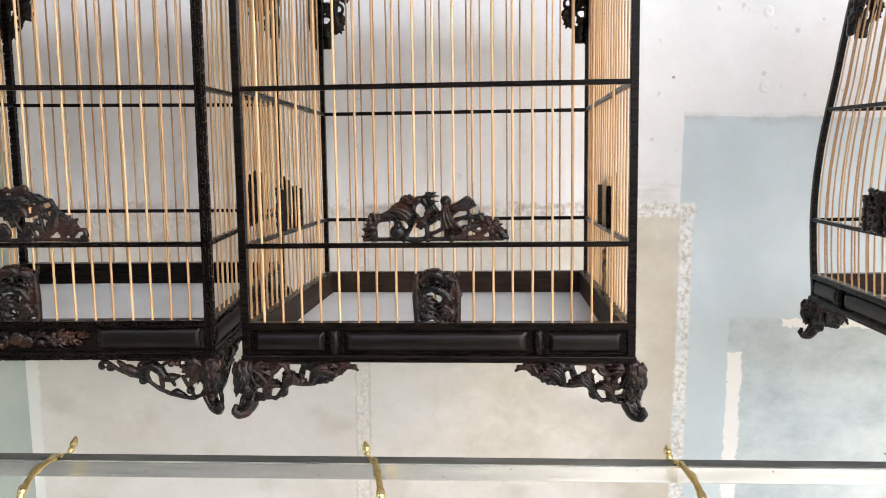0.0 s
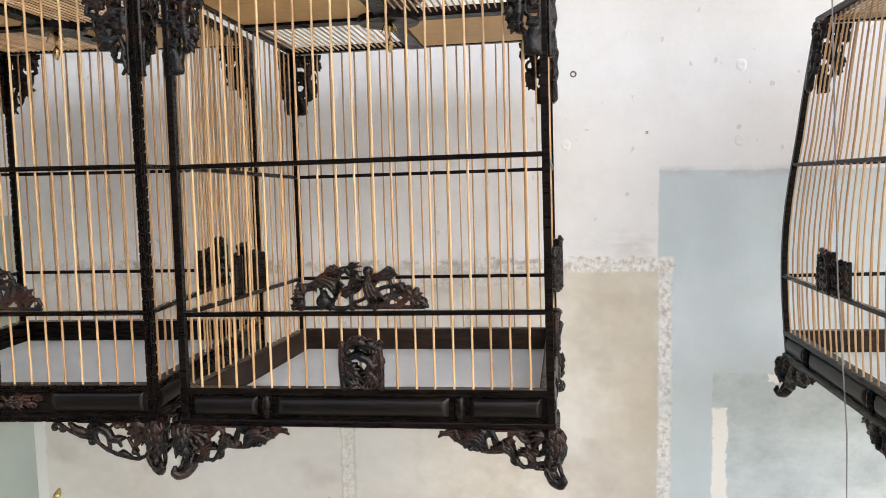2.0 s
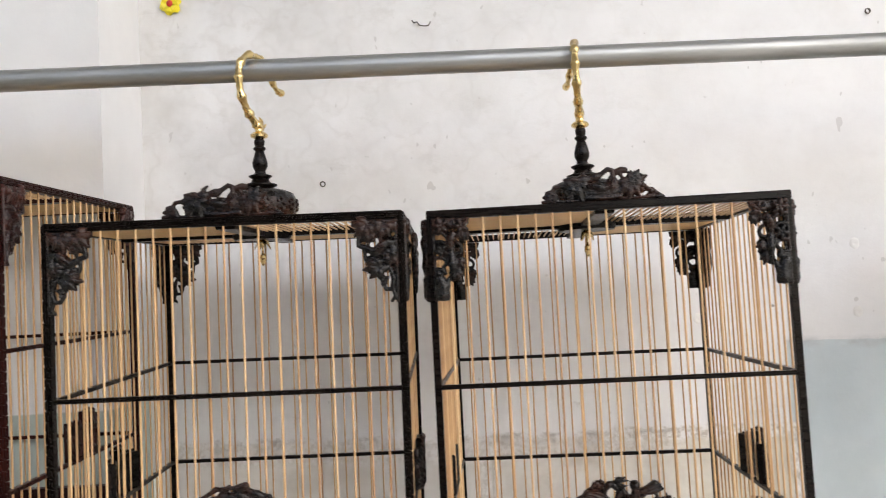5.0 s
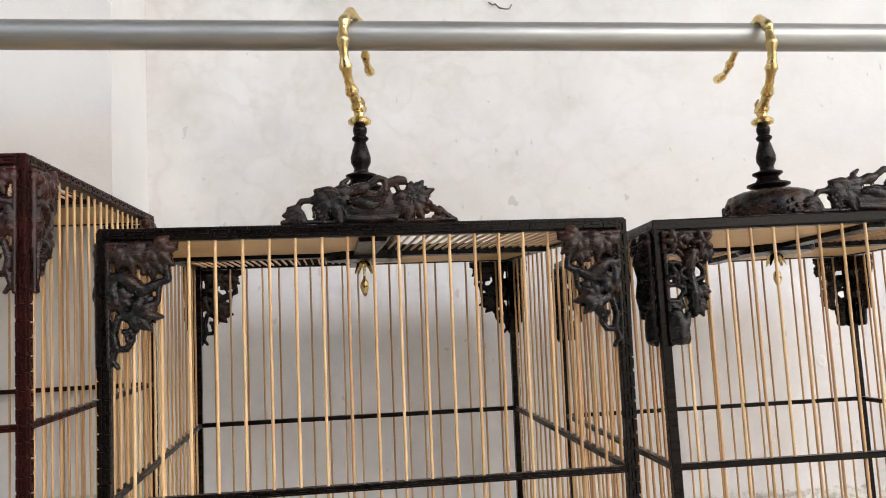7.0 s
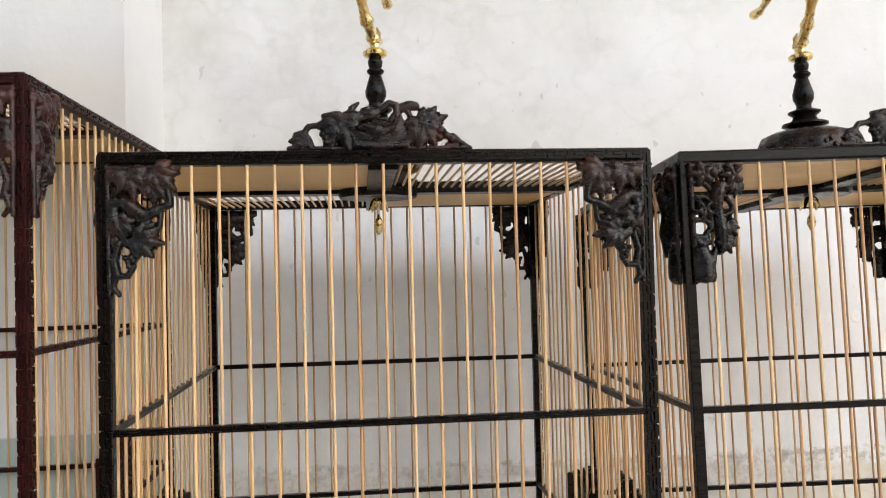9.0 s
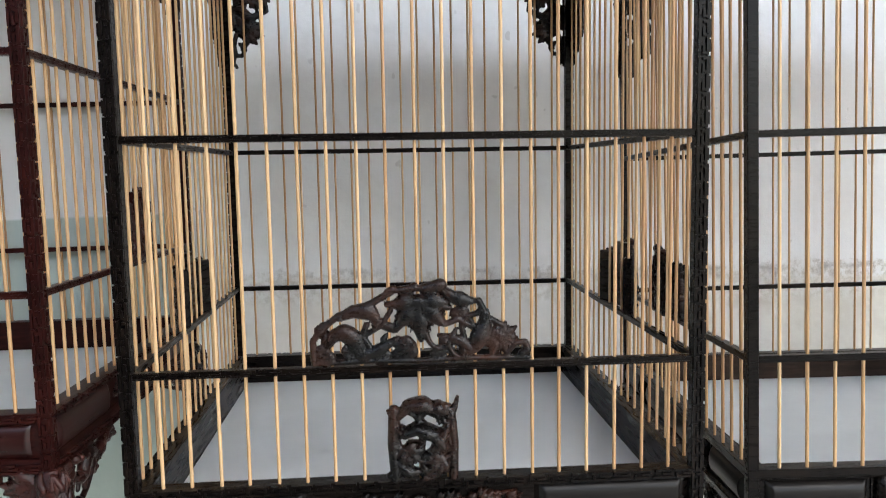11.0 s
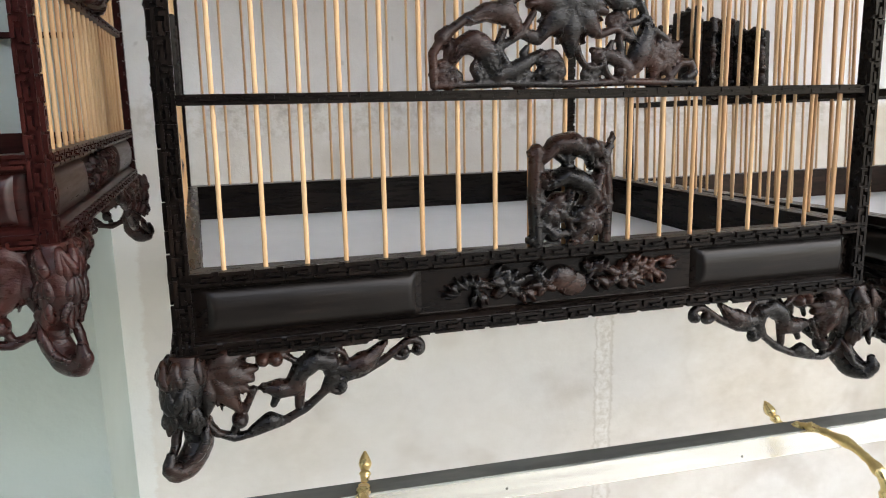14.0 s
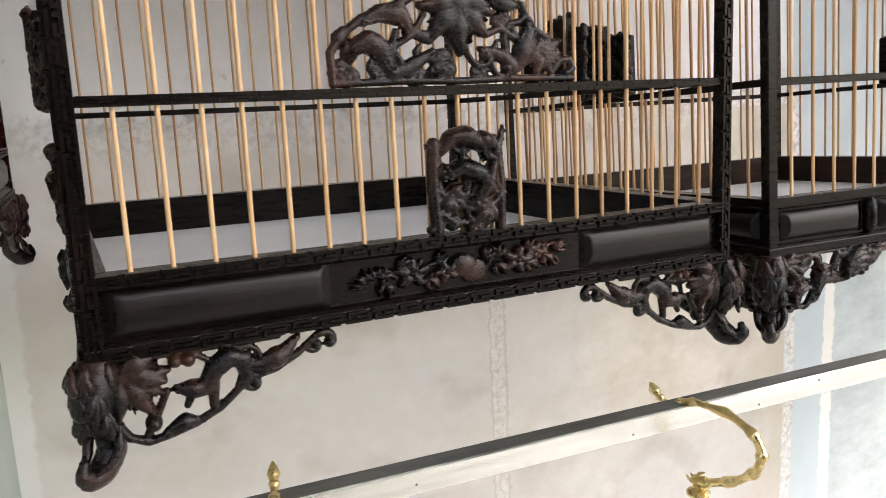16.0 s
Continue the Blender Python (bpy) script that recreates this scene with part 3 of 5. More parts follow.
        k.berries((0.012, 0.028), 0.0030, 0.0015)
        k.brush([(0.041, 0.033), (0.041, 0.026), (0.038, 0.018), (0.034, 0.010), (0.027, 0.004)], 0.0064)
        k.rounded([(0.031, 0.009), (0.026, 0.014), (0.018, 0.017), (0.012, 0.0185)], 0.0044, 0.0016, 0.0038)
        k.rounded([(0.021, 0.019), (0.0225, 0.0225)], 0.0020, 0.0012)
        k.curl((0.004, 0.020), -1.35, 0.0125, 1, 0.0004, 0.0019)
        k.curl((0.018, 0.013), -1.4, 0.0105, 1, 0.0004, 0.0018)
        k.vineleaf((0.050, 0.019), -1.9, 0.016, 0.001, 1.2)
        k.vineleaf((0.049, 0.015), 0.6, 0.014, 0.001, 1.1)
        k.stroke([(0.054, 0.004), (0.060, 0.012), (0.066, 0.0125), (0.068, 0.007), (0.064, 0.005)], 0.0018, 0.0024)
        k.stroke([(-0.066, 0.0022), (-0.030, 0.0030), (0.0, 0.0022), (0.030, 0.0030), (0.068, 0.0022)], 0.0020, 0.0019)
        k.stroke([(-0.034, 0.020), (-0.024, 0.026), (-0.018, 0.036)], 0.0017, 0.0017)
        k.stroke([(0.030, 0.031), (0.034, 0.024)], 0.0018, 0.0018)
        k.stroke([(0.042, 0.030), (0.052, 0.024), (0.055, 0.015)], 0.0022, 0.0018)
        me = k.mesh(kind, mat, 0.0007)
    elif kind == "roof_crest":
        k.stroke([(-0.060, 0.0022), (-0.030, 0.0018), (0.030, 0.0018), (0.061, 0.0020)], 0.0019, 0.0018)
        k.vineleaf((-0.047, 0.009), -2.55, 0.015, 0.001, 0.9)
        k.stroke([(-0.047, 0.008), (-0.050, 0.013), (-0.047, 0.017), (-0.041, 0.0175), (-0.034, 0.021)], 0.0020, 0.0022)
        k.berries((-0.036, 0.009), 0.0046, 0.001)
        k.berries((-0.032, 0.004), 0.0036, 0.001)
        k.vineleaf((-0.026, 0.0225), -1.35, 0.023, 0.002, 1.35)
        k.slab([(-0.037, 0.024), (-0.027, 0.0235), (-0.020, 0.021)], 0.0018, 0.0030, 0.5, 0.0040, 0.002)
        k.slab([(-0.018, 0.010), (0.0, 0.011), (0.018, 0.010)], 0.0070, 0.0070, 0.78, 0.0098)
        k.rounded([(-0.016, 0.015), (-0.008, 0.016), (0.002, 0.013), (0.011, 0.015)], 0.0022, 0.0024, 0.0052, 0.002)
        k.slab([(-0.016, 0.004), (0.0, 0.003), (0.018, 0.004)], 0.0030, 0.0030, 0.4, 0.0036, 0.001)
        k.brush([(-0.016, 0.024), (-0.010, 0.0245), (-0.003, 0.026), (0.004, 0.0300)], 0.0046)
        k.stroke([(-0.018, 0.024), (-0.0185, 0.029), (-0.014, 0.0325)], 0.0030, 0.0012)
        k.stroke([(0.002, 0.029), (0.007, 0.0325), (0.0115, 0.031), (0.012, 0.026), (0.008, 0.021)], 0.0026, 0.0024)
        k.brush([(0.013, 0.024), (0.014, 0.018), (0.008, 0.011), (0.004, 0.005)], 0.0052)
        k.rounded([(0.015, 0.029), (0.021, 0.0310), (0.0245, 0.0305)], 0.0034, 0.0032, 0.0036)
        k.stroke([(0.018, 0.029), (0.022, 0.022), (0.028, 0.020)], 0.0019, 0.0019)
        k.vineleaf((0.030, 0.0195), -1.75, 0.021, 0.002, 1.25)
        k.vineleaf((0.030, 0.0180), 0.35, 0.017, 0.0015, 1.2)
        for q in ((0.041, 0.014), (0.0405, 0.009), (0.0455, 0.0105), (0.049, 0.0075)):
            k.ball(q, 0.0029, 0.0008)
        k.stroke([(0.046, 0.004), (0.051, 0.003), (0.054, 0.007), (0.050, 0.0105)], 0.0018, 0.0018)
        k.stroke([(0.053, 0.007), (0.058, 0.004), (0.062, 0.0018)], 0.0022, 0.0012)
        me = k.mesh(kind, mat, 0.0007)
    elif kind == "bracket_vine":
        k.stroke([(0.0015, -0.001), (0.0015, -0.050), (0.0018, -0.083)], 0.0018, 0.0016)
        k.stroke([(0.001, -0.0018), (0.045, -0.0018)], 0.0020, 0.0018)
        k.vineleaf((0.014, -0.004), -1.35, 0.019, 0.002, 1.3)
        k.vineleaf((0.030, -0.004), -0.75, 0.018, 0.002, 1.3)
        k.slab([(0.004, -0.007), (0.020, -0.008), (0.036, -0.007)], 0.0050, 0.0034, 0.7, 0.0062)
        k.berries((0.024, -0.019), 0.0034, 0.0012)
        k.stroke([(0.037, -0.012), (0.0395, -0.021), (0.040, -0.026), (0.035, -0.028)], 0.0022, 0.0022)
        k.rounded([(0.005, -0.024), (0.011, -0.0235), (0.018, -0.029), (0.024, -0.033)], 0.0036, 0.0042, 0.0056)
        k.rounded([(0.022, -0.034), (0.030, -0.030), (0.038, -0.0255)], 0.0042, 0.0017, 0.0036)
        k.vineleaf((0.030, -0.012), -1.6, 0.014, 0.001, 1.2)
        k.vineleaf((0.006, -0.036), -0.6, 0.015, 0.001, 1.2)
        k.vineleaf((0.022, -0.040), -0.2, 0.010, 0.001, 1.0)
        k.brush([(0.007, -0.022), (0.0045, -0.032), (0.0065, -0.042), (0.012, -0.047)], 0.0044)
        k.stroke([(0.020, -0.035), (0.027, -0.043), (0.030, -0.046)], 0.0017, 0.0017)
        k.stroke([(0.034, -0.031), (0.033, -0.040), (0.027, -0.049)], 0.0018, 0.0020)
        k.vineleaf((0.018, -0.048), -0.15, 0.018, 0.002, 1.3)
        k.slab([(0.012, -0.049), (0.022, -0.052)], 0.0035, 0.0030, 0.6, 0.0050)
        k.berries((0.0135, -0.062), 0.0042, 0.001)
        k.stroke([(0.008, -0.050), (0.005, -0.061), (0.007, -0.071), (0.013, -0.071), (0.017, -0.065)], 0.0024, 0.0018, 0.0, 0.0026)
        k.stroke([(0.006, -0.070), (0.004, -0.078), (0.0075, -0.083)], 0.0024, 0.0016)
        me = k.mesh(kind, mat, 0.0008, 1.5)
    elif kind == "bracket_bough":
        k.slab([(0.0015, -0.001), (0.0015, -0.083)], 0.0018, 0.0018, 0.2)
        k.stroke([(0.001, -0.0018), (0.037, -0.0018)], 0.0020, 0.0018)
        k.flower((0.009, -0.008), 0.0090, 0.0025)
        k.flower((0.030, -0.009), 0.0085, 0.0025)
        k.flower((0.009, -0.033), 0.0080, 0.002)
        k.vineleaf((0.018, -0.003), -0.9, 0.010, 0.001, 1.0)
        k.vineleaf((0.033, -0.014), -1.7, 0.011, 0.001, 0.9)
        k.rounded([(0.028, -0.019), (0.0215, -0.016), (0.0185, -0.024), (0.0185, -0.034)], 0.0020, 0.0034, 0.0056, 0.002)
        k.brush([(0.019, -0.030), (0.0195, -0.041), (0.0205, -0.055), (0.0190, -0.064)], 0.0050, 0.003)
        for p, q in (((0.003, -0.014), (0.015, -0.020)), ((0.004, -0.024), (0.014, -0.028)), ((0.003, -0.040), (0.015, -0.046)), ((0.013, -0.036), (0.010, -0.050)), ((0.002, -0.052), (0.012, -0.056)), ((0.026, -0.026), (0.028, -0.036)), ((0.022, -0.040), (0.028, -0.036))):
            k.arc(p, q, 0.2, 0.0021, 0.0019)
        k.vineleaf((0.024, -0.042), -0.9, 0.012, 0.002, 0.9)
        k.vineleaf((0.021, -0.052), -1.1, 0.013, 0.002, 0.9)
        k.vineleaf((0.006, -0.052), -1.1, 0.010, 0.001, 1.1)
        k.slab([(0.006, -0.062), (0.009, -0.070), (0.0085, -0.078)], 0.0060, 0.0062, 0.55)
        k.slab([(0.003, -0.0815), (0.0135, -0.0815)], 0.0022, 0.0022, 0.3)
        k.slab([(0.004, -0.066), (0.004, -0.080)], 0.0030, 0.0030, 0.3)
        k.slab([(0.0125, -0.074), (0.0135, -0.080)], 0.0032, 0.0026, 0.3)
        k.brush([(0.016, -0.060), (0.013, -0.069), (0.014, -0.078)], 0.0034, 0.001)
        me = k.mesh(kind, mat, 0.0008, 1.5)
    elif kind == "apron_vine":
        k.stroke([(0.0, -0.0012), (0.085, -0.0012)], 0.0017, 0.0014)
        k.vineleaf((0.010, -0.006), -1.0, 0.024, 0.003, 1.35)
        k.vineleaf((0.012, -0.010), 0.1, 0.020, 0.002, 1.1)
        k.slab([(0.002, -0.010), (0.010, -0.014), (0.016, -0.010)], 0.0050, 0.0050, 0.6, 0.0064)
        k.ball((0.035, -0.0045), 0.0034, 0.001)
        k.ball((0.041, -0.0048), 0.0036, 0.001)
        k.ball((0.023, -0.031), 0.0040, 0.001)
        k.stroke([(0.012, -0.036), (0.020, -0.0395), (0.030, -0.038), (0.042, -0.035), (0.054, -0.030), (0.064, -0.0225), (0.072, -0.018)], 0.0020, 0.0020)
        k.brush([(0.028, -0.037), (0.037, -0.0335), (0.046, -0.0345)], 0.0042)
        k.rounded([(0.034, -0.0175), (0.043, -0.019), (0.050, -0.019)], 0.0016, 0.0040, 0.0046, 0.001)
        k.rounded([(0.048, -0.019), (0.053, -0.011), (0.060, -0.007), (0.067, -0.009)], 0.0042, 0.0044, 0.0052, 0.001)
        k.rounded([(0.066, -0.010), (0.068, -0.016), (0.064, -0.022)], 0.0040, 0.0024, 0.0038)
        k.rounded([(0.052, -0.018), (0.051, -0.028)], 0.0030, 0.0022)
        k.rounded([(0.042, -0.020), (0.039, -0.026)], 0.0022, 0.0018)
        k.brush([(0.068, -0.012), (0.076, -0.0135), (0.086, -0.010), (0.095, -0.002)], 0.0054, 0.0015)
        k.stroke([(0.072, -0.018), (0.082, -0.0165), (0.094, -0.011), (0.104, -0.004), (0.110, -0.002)], 0.0020, 0.0018)
        k.curl((0.066, -0.021), -0.9, 0.0060, 1, 0.0, 0.0019)
        k.curl((0.098, -0.008), -0.9, 0.0060, 1, 0.0, 0.0019)
        k.curl((0.106, -0.003), 0.1, 0.0070, -1, 0.0, 0.0022)
        k.curl((0.064, -0.004), 0.2, 0.0100, -1, 0.0, 0.0016)
        k.stroke([(0.044, -0.003), (0.052, -0.008), (0.060, -0.002)], 0.0016, 0.0015)
        k.stroke([(0.030, -0.018), (0.026, -0.026), (0.020, -0.036)], 0.0019, 0.0019)
        k.stroke([(0.004, -0.014), (0.006, -0.028), (0.012, -0.036)], 0.0024, 0.0022)
        me = k.mesh(kind, mat, 0.0007, 1.3)
    elif kind.startswith("apron"):
        long, tall = 0.114, 0.041
        ins = lambda x, z: 0 < x < long and -(0.004 + (tall - 0.004) * max(0, 1 - (x / long) ** 1.25)) - 0.0015 * math.sin(x * 260) < z < 0.0005
        k.arc((0, -0.0012), (long * 0.86, -0.0012), 0, 0.0016, 0.0014)
        k.arc((0.002, -0.038), (0.030, -0.039), 0.08, 0.0020, 0.0022)
        k.arc((0.030, -0.039), (0.068, -0.022), -0.12, 0.0022, 0.0020)
        k.arc((0.068, -0.022), (0.104, -0.004), 0.1, 0.0020, 0.0019)
        k.curl((0.090, -0.011), -0.4, 0.007, -1)
        k.curl((0.060, -0.027), -0.9, 0.006, 1)
        k.curl((0.097, -0.006), 0.1, 0.011, -1)
        k.leaf((0.006, -0.006), -0.8, 0.022, 0.003, 7)
        k.plume((0.018, -0.034), 0.7, 0.020, 0.003)
        k.plume((0.036, -0.028), 0.5, 0.022, 0.003)
        k.plume((0.062, -0.020), 0.45, 0.026, 0.003)
        k.arc((0.040, -0.020), (0.094, -0.008), -0.12, 0.0022, 0.0018)
        k.leaf((0.046, -0.010), -2.2, 0.014, 0.003)
        k.fill(ins, 0, 0.09, -tall, 0, 18, 0.0112, 0.0020)
        me = k.mesh(kind, mat, 0.0009)
    elif kind.startswith("medallion"):
        wide, tall = (0.0215, 0.054) if kind.endswith("vine") else (0.0205, 0.051)
        ins = lambda x, z: abs(x) < wide + 0.001 * math.sin(z * 300) and 0 < z < tall - 0.003 + 0.0025 * math.sin(x * 240 + 1)
        k.slab([(-0.018, 0.002), (-0.0195, 0.024), (-0.0185, tall - 0.008)], 0.0034, 0.0034, 0.3)
        k.slab([(0.0185, 0.002), (0.019, 0.024), (0.0175, tall - 0.012)], 0.0030, 0.0030, 0.3)
        k.brush([(-0.015, tall - 0.012), (-0.009, tall - 0.005), (0.0, tall - 0.005), (0.008, tall - 0.010), (0.010, tall - 0.017)], 0.0056, 0.003)
        k.brush([(0.001, tall - 0.008), (0.009, tall - 0.007), (0.016, tall - 0.012)], 0.0048, 0.003)
        k.berries((-0.015, tall - 0.022), 0.0038, 0.003)
        k.rounded([(-0.012, 0.030), (-0.004, 0.034), (0.006, 0.030), (0.012, 0.022)], 0.0030, 0.0036, 0.0056, 0.003)
        k.brush([(0.015, 0.036), (0.012, 0.027), (0.006, 0.018), (-0.002, 0.015)], 0.0044, 0.003)
        k.vineleaf((-0.012, 0.020), -0.6, 0.014, 0.003, 1.2)
        k.vineleaf((0.012, 0.014), -2.4, 0.014, 0.003, 1.1)
        k.brush([(-0.017, 0.012), (-0.010, 0.006), (-0.001, 0.006)], 0.0042, 0.002)
        k.fill(ins, -0.02, 0.02, 0, tall, 13, 0.0105, 0.0021)
        if kind.endswith("vine"):
            k.rounded([(0.0165, tall - 0.014), (0.0200, tall - 0.007), (0.0215, tall - 0.001)], 0.0032, 0.0010)
        me = k.mesh(kind, mat, 0.0007, 1.5)
    elif kind == "applique":
        for x, z, lift in ((0.0034, -0.0022, -0.0040), (-0.0012, 0.0012, -0.0028)):
            k.ball((x, z), 0.0066, lift)
            for w in range(22):
                k.ball((x + 0.0056 * math.cos(w * 0.2856), z + 0.0056 * math.sin(w * 0.2856)), 0.0008, lift + 0.0058)
            for q in (-0.0028, -0.0010, 0.0010, 0.0028):
                k.stroke([(x - 0.0032, z + q), (x + 0.0032, z + q)], 0.0006, 0.0006, lift + 0.0062)
        for x, z, size in ((-0.0245, 0.0005, 0.0078), (-0.0090, -0.0010, 0.0060), (0.0245, 0.0000, 0.0075), (0.0335, 0.0035, 0.0052)):
            k.flower((x, z), size, 0.0030)
        for p, q, b in (((-0.048, -0.003), (-0.030, 0.002), 0.2), ((-0.034, 0.002), (-0.020, 0.006), -0.3), ((-0.022, -0.004), (-0.010, 0.003), 0.3), ((0.010, -0.003), (0.022, 0.003), 0.3), ((0.026, 0.002), (0.040, 0.002), -0.2), ((0.038, 0.003), (0.050, 0.004), 0.25)):
            k.arc(p, q, b, 0.0010, 0.0012, 0.0006)
        for x, z, a, size in ((-0.044, -0.002, 2.9, 0.0075), (-0.041, 0.000, 2.2, 0.0070), (-0.037, 0.000, 1.8, 0.0070), (-0.036, -0.002, -1.5, 0.0085), (-0.030, 0.004, 0.6, 0.0080), (-0.018, -0.003, -0.9, 0.0085), (-0.013, 0.004, 0.9, 0.0070), (0.0095, 0.003, 1.1, 0.0075), (0.014, 0.000, -1.0, 0.0085), (0.015, 0.003, 1.3, 0.0080), (0.029, -0.002, -0.6, 0.0085), (0.030, 0.004, 1.0, 0.0080), (0.038, 0.001, -0.9, 0.0080), (0.044, 0.003, 0.3, 0.0080)):
            k.leaf((x, z), a, size, 0.0016, 3, 1.5)
        for x, z, a, h in ((-0.031, -0.001, 2.4, 1), (-0.015, -0.001, -2.2, -1), (0.036, 0.001, 0.3, 1), (0.042, 0.000, -0.4, -1)):
            k.curl((x, z), a, 0.0052, h, 0.001, 0.0011)
        me = k.mesh(kind, mat, 0.0006, 1.15, 0.1)
    else:
        wide, tall = (0.024, 0.058) if kind == "guard" else (0.020, 0.048)
        ins = lambda x, z: abs(x) < wide / 2 and 0 < z < tall + 0.002 * math.sin(x * 500)
        for s in (-1, 1):
            k.arc((s * (wide / 2 - 0.0018), 0.001), (s * (wide / 2 - 0.0018), tall - 0.002), 0, 0.0018, 0.0018)
        k.arc((-wide / 2, 0.002), (wide / 2, 0.002), 0, 0.0018, 0.0018)
        k.fill(ins, -wide / 2, wide / 2, 0, tall, 20, 0.008, 0.0022)
        me = k.mesh(kind, mat, 0.001, 1.3)
    CARVE[key] = me
    return me


# ---- cages ----
HALF = 0.1785  # post centre from the cage's middle
Z_BASE0, Z_BASE1, Z_LOW, Z_MID, Z_TOP0, Z_TOP1 = 0.0545, 0.0915, 0.1635, 0.307, 0.4782, 0.4872
PITCH = 2 * HALF / 20


def side(k, x=0, y=0, z=0):
    """A pose on the cage's side k (0 front, 1 east, 2 back, 3 west), y outward negative."""
    return pose(0, 0, 0, 0, 0, 90 * k) @ pose(x, y, z)


SHARED = {}


def shared(key, make):
    if key not in SHARED:
        SHARED[key] = make()
    return SHARED[key]


def fret(length, high, mat, unit=0.0095, proud=0.0016):
    """A strip of raised meander along x, facing -y."""
    def make():
        sh, n = Shape(), int(length / unit)
        u, t = length / n, high * 0.235
        for i in range(n):
            a = -length / 2 + i * u
            lo, hi = -high / 2, high / 2
            if i % 2:
                sh.box(a, -proud, hi - t, a + u, 0.0002, hi)
                sh.box(a + u * 0.10, -proud, lo, a + u * 0.10 + t, 0.0002, hi - t * 1.9)
                sh.box(a + u * 0.10 + t, -proud, lo, a + u * 0.80, 0.0002, lo + t)
                sh.box(a + u * 0.45, -proud, -t / 2, a + u * 0.80, 0.0002, t / 2)
            else:
                sh.box(a, -proud, lo, a + u, 0.0002, lo + t)
                sh.box(a + u * 0.10, -proud, lo + t * 1.9, a + u * 0.10 + t, 0.0002, hi)
                sh.box(a + u * 0.10 + t, -proud, hi - t, a + u * 0.80, 0.0002, hi)
                sh.box(a + u * 0.45, -proud, -t / 2, a + u * 0.80, 0.0002, t / 2)
            sh.box(a + u * 0.80, -proud, -t / 2, a + u * 0.80 + t, 0.0002, hi - t)
        return sh.mesh("fret", mat)
    return shared(("fret", round(length, 4), round(high, 4), unit, proud, mat.name), make)


def base_board(mat):
    """One mitred side of the base: top and bottom flanges with a sunk field between them."""
    def make():
        ring = [(-0.1822, Z_BASE1), (-0.1822, Z_BASE1 - 0.0055), (-0.1802, Z_BASE1 - 0.0075), (-0.1782, Z_BASE1 - 0.0075),
                (-0.1782, Z_BASE0 + 0.0085), (-0.1806, Z_BASE0 + 0.0075), (-0.1830, Z_BASE0 + 0.0055), (-0.1830, Z_BASE0), (-0.170, Z_BASE0), (-0.170, Z_BASE1)]
        return bevelled(Shape().prism(ring, lambda y, z: y, lambda y, z: -y), "base_board", mat, 0.0004)
    return shared(("board", mat.name), make)


def cushion(length, high, proud, mat):
    def make():
        sh, nu, nv = Shape(), 28, 10
        for i in range(nu + 1):
            for j in range(nv + 1):
                u, v = -1 + 2 * i / nu, -1 + 2 * j / nv
                u = math.copysign(1 - (1 - abs(u)) ** 1.6, u)
                e = max(0, 1 - abs(u) ** 80) ** 0.5
                cut = 1 - 0.0036 / (length / 2) * abs(u) ** 6 * e * max(0, 1 - v * v) ** 0.5
                sh.v.append((u * cut * length / 2, -proud * (max(0, 1 - v * v) ** 0.5) * e, v * high / 2))
        for i in range(nu):
            for j in range(nv):
                q = i * (nv + 1) + j
                sh.f.append([q, q + nv + 1, q + nv + 2, q + 1])
        return sh.mesh("cushion", mat, True)
    return shared(("cushion", length, high, mat.name), make)


def panel_frame(length, high, mat):
    def make():
        sh = Shape()
        a, b, t = length / 2, high / 2, 0.0012
        sh.box(-a, -0.0012, b - t, a, 0.0004, b).box(-a, -0.0012, -b, a, 0.0004, -b + t)
        sh.box(-a, -0.0012, -b + t, -a + t, 0.0004, b - t).box(a - t, -0.0012, -b + t, a, 0.0004, b - t)
        return sh.mesh("panel_frame", mat)
    return shared(("panel_frame", length, high, mat.name), make)


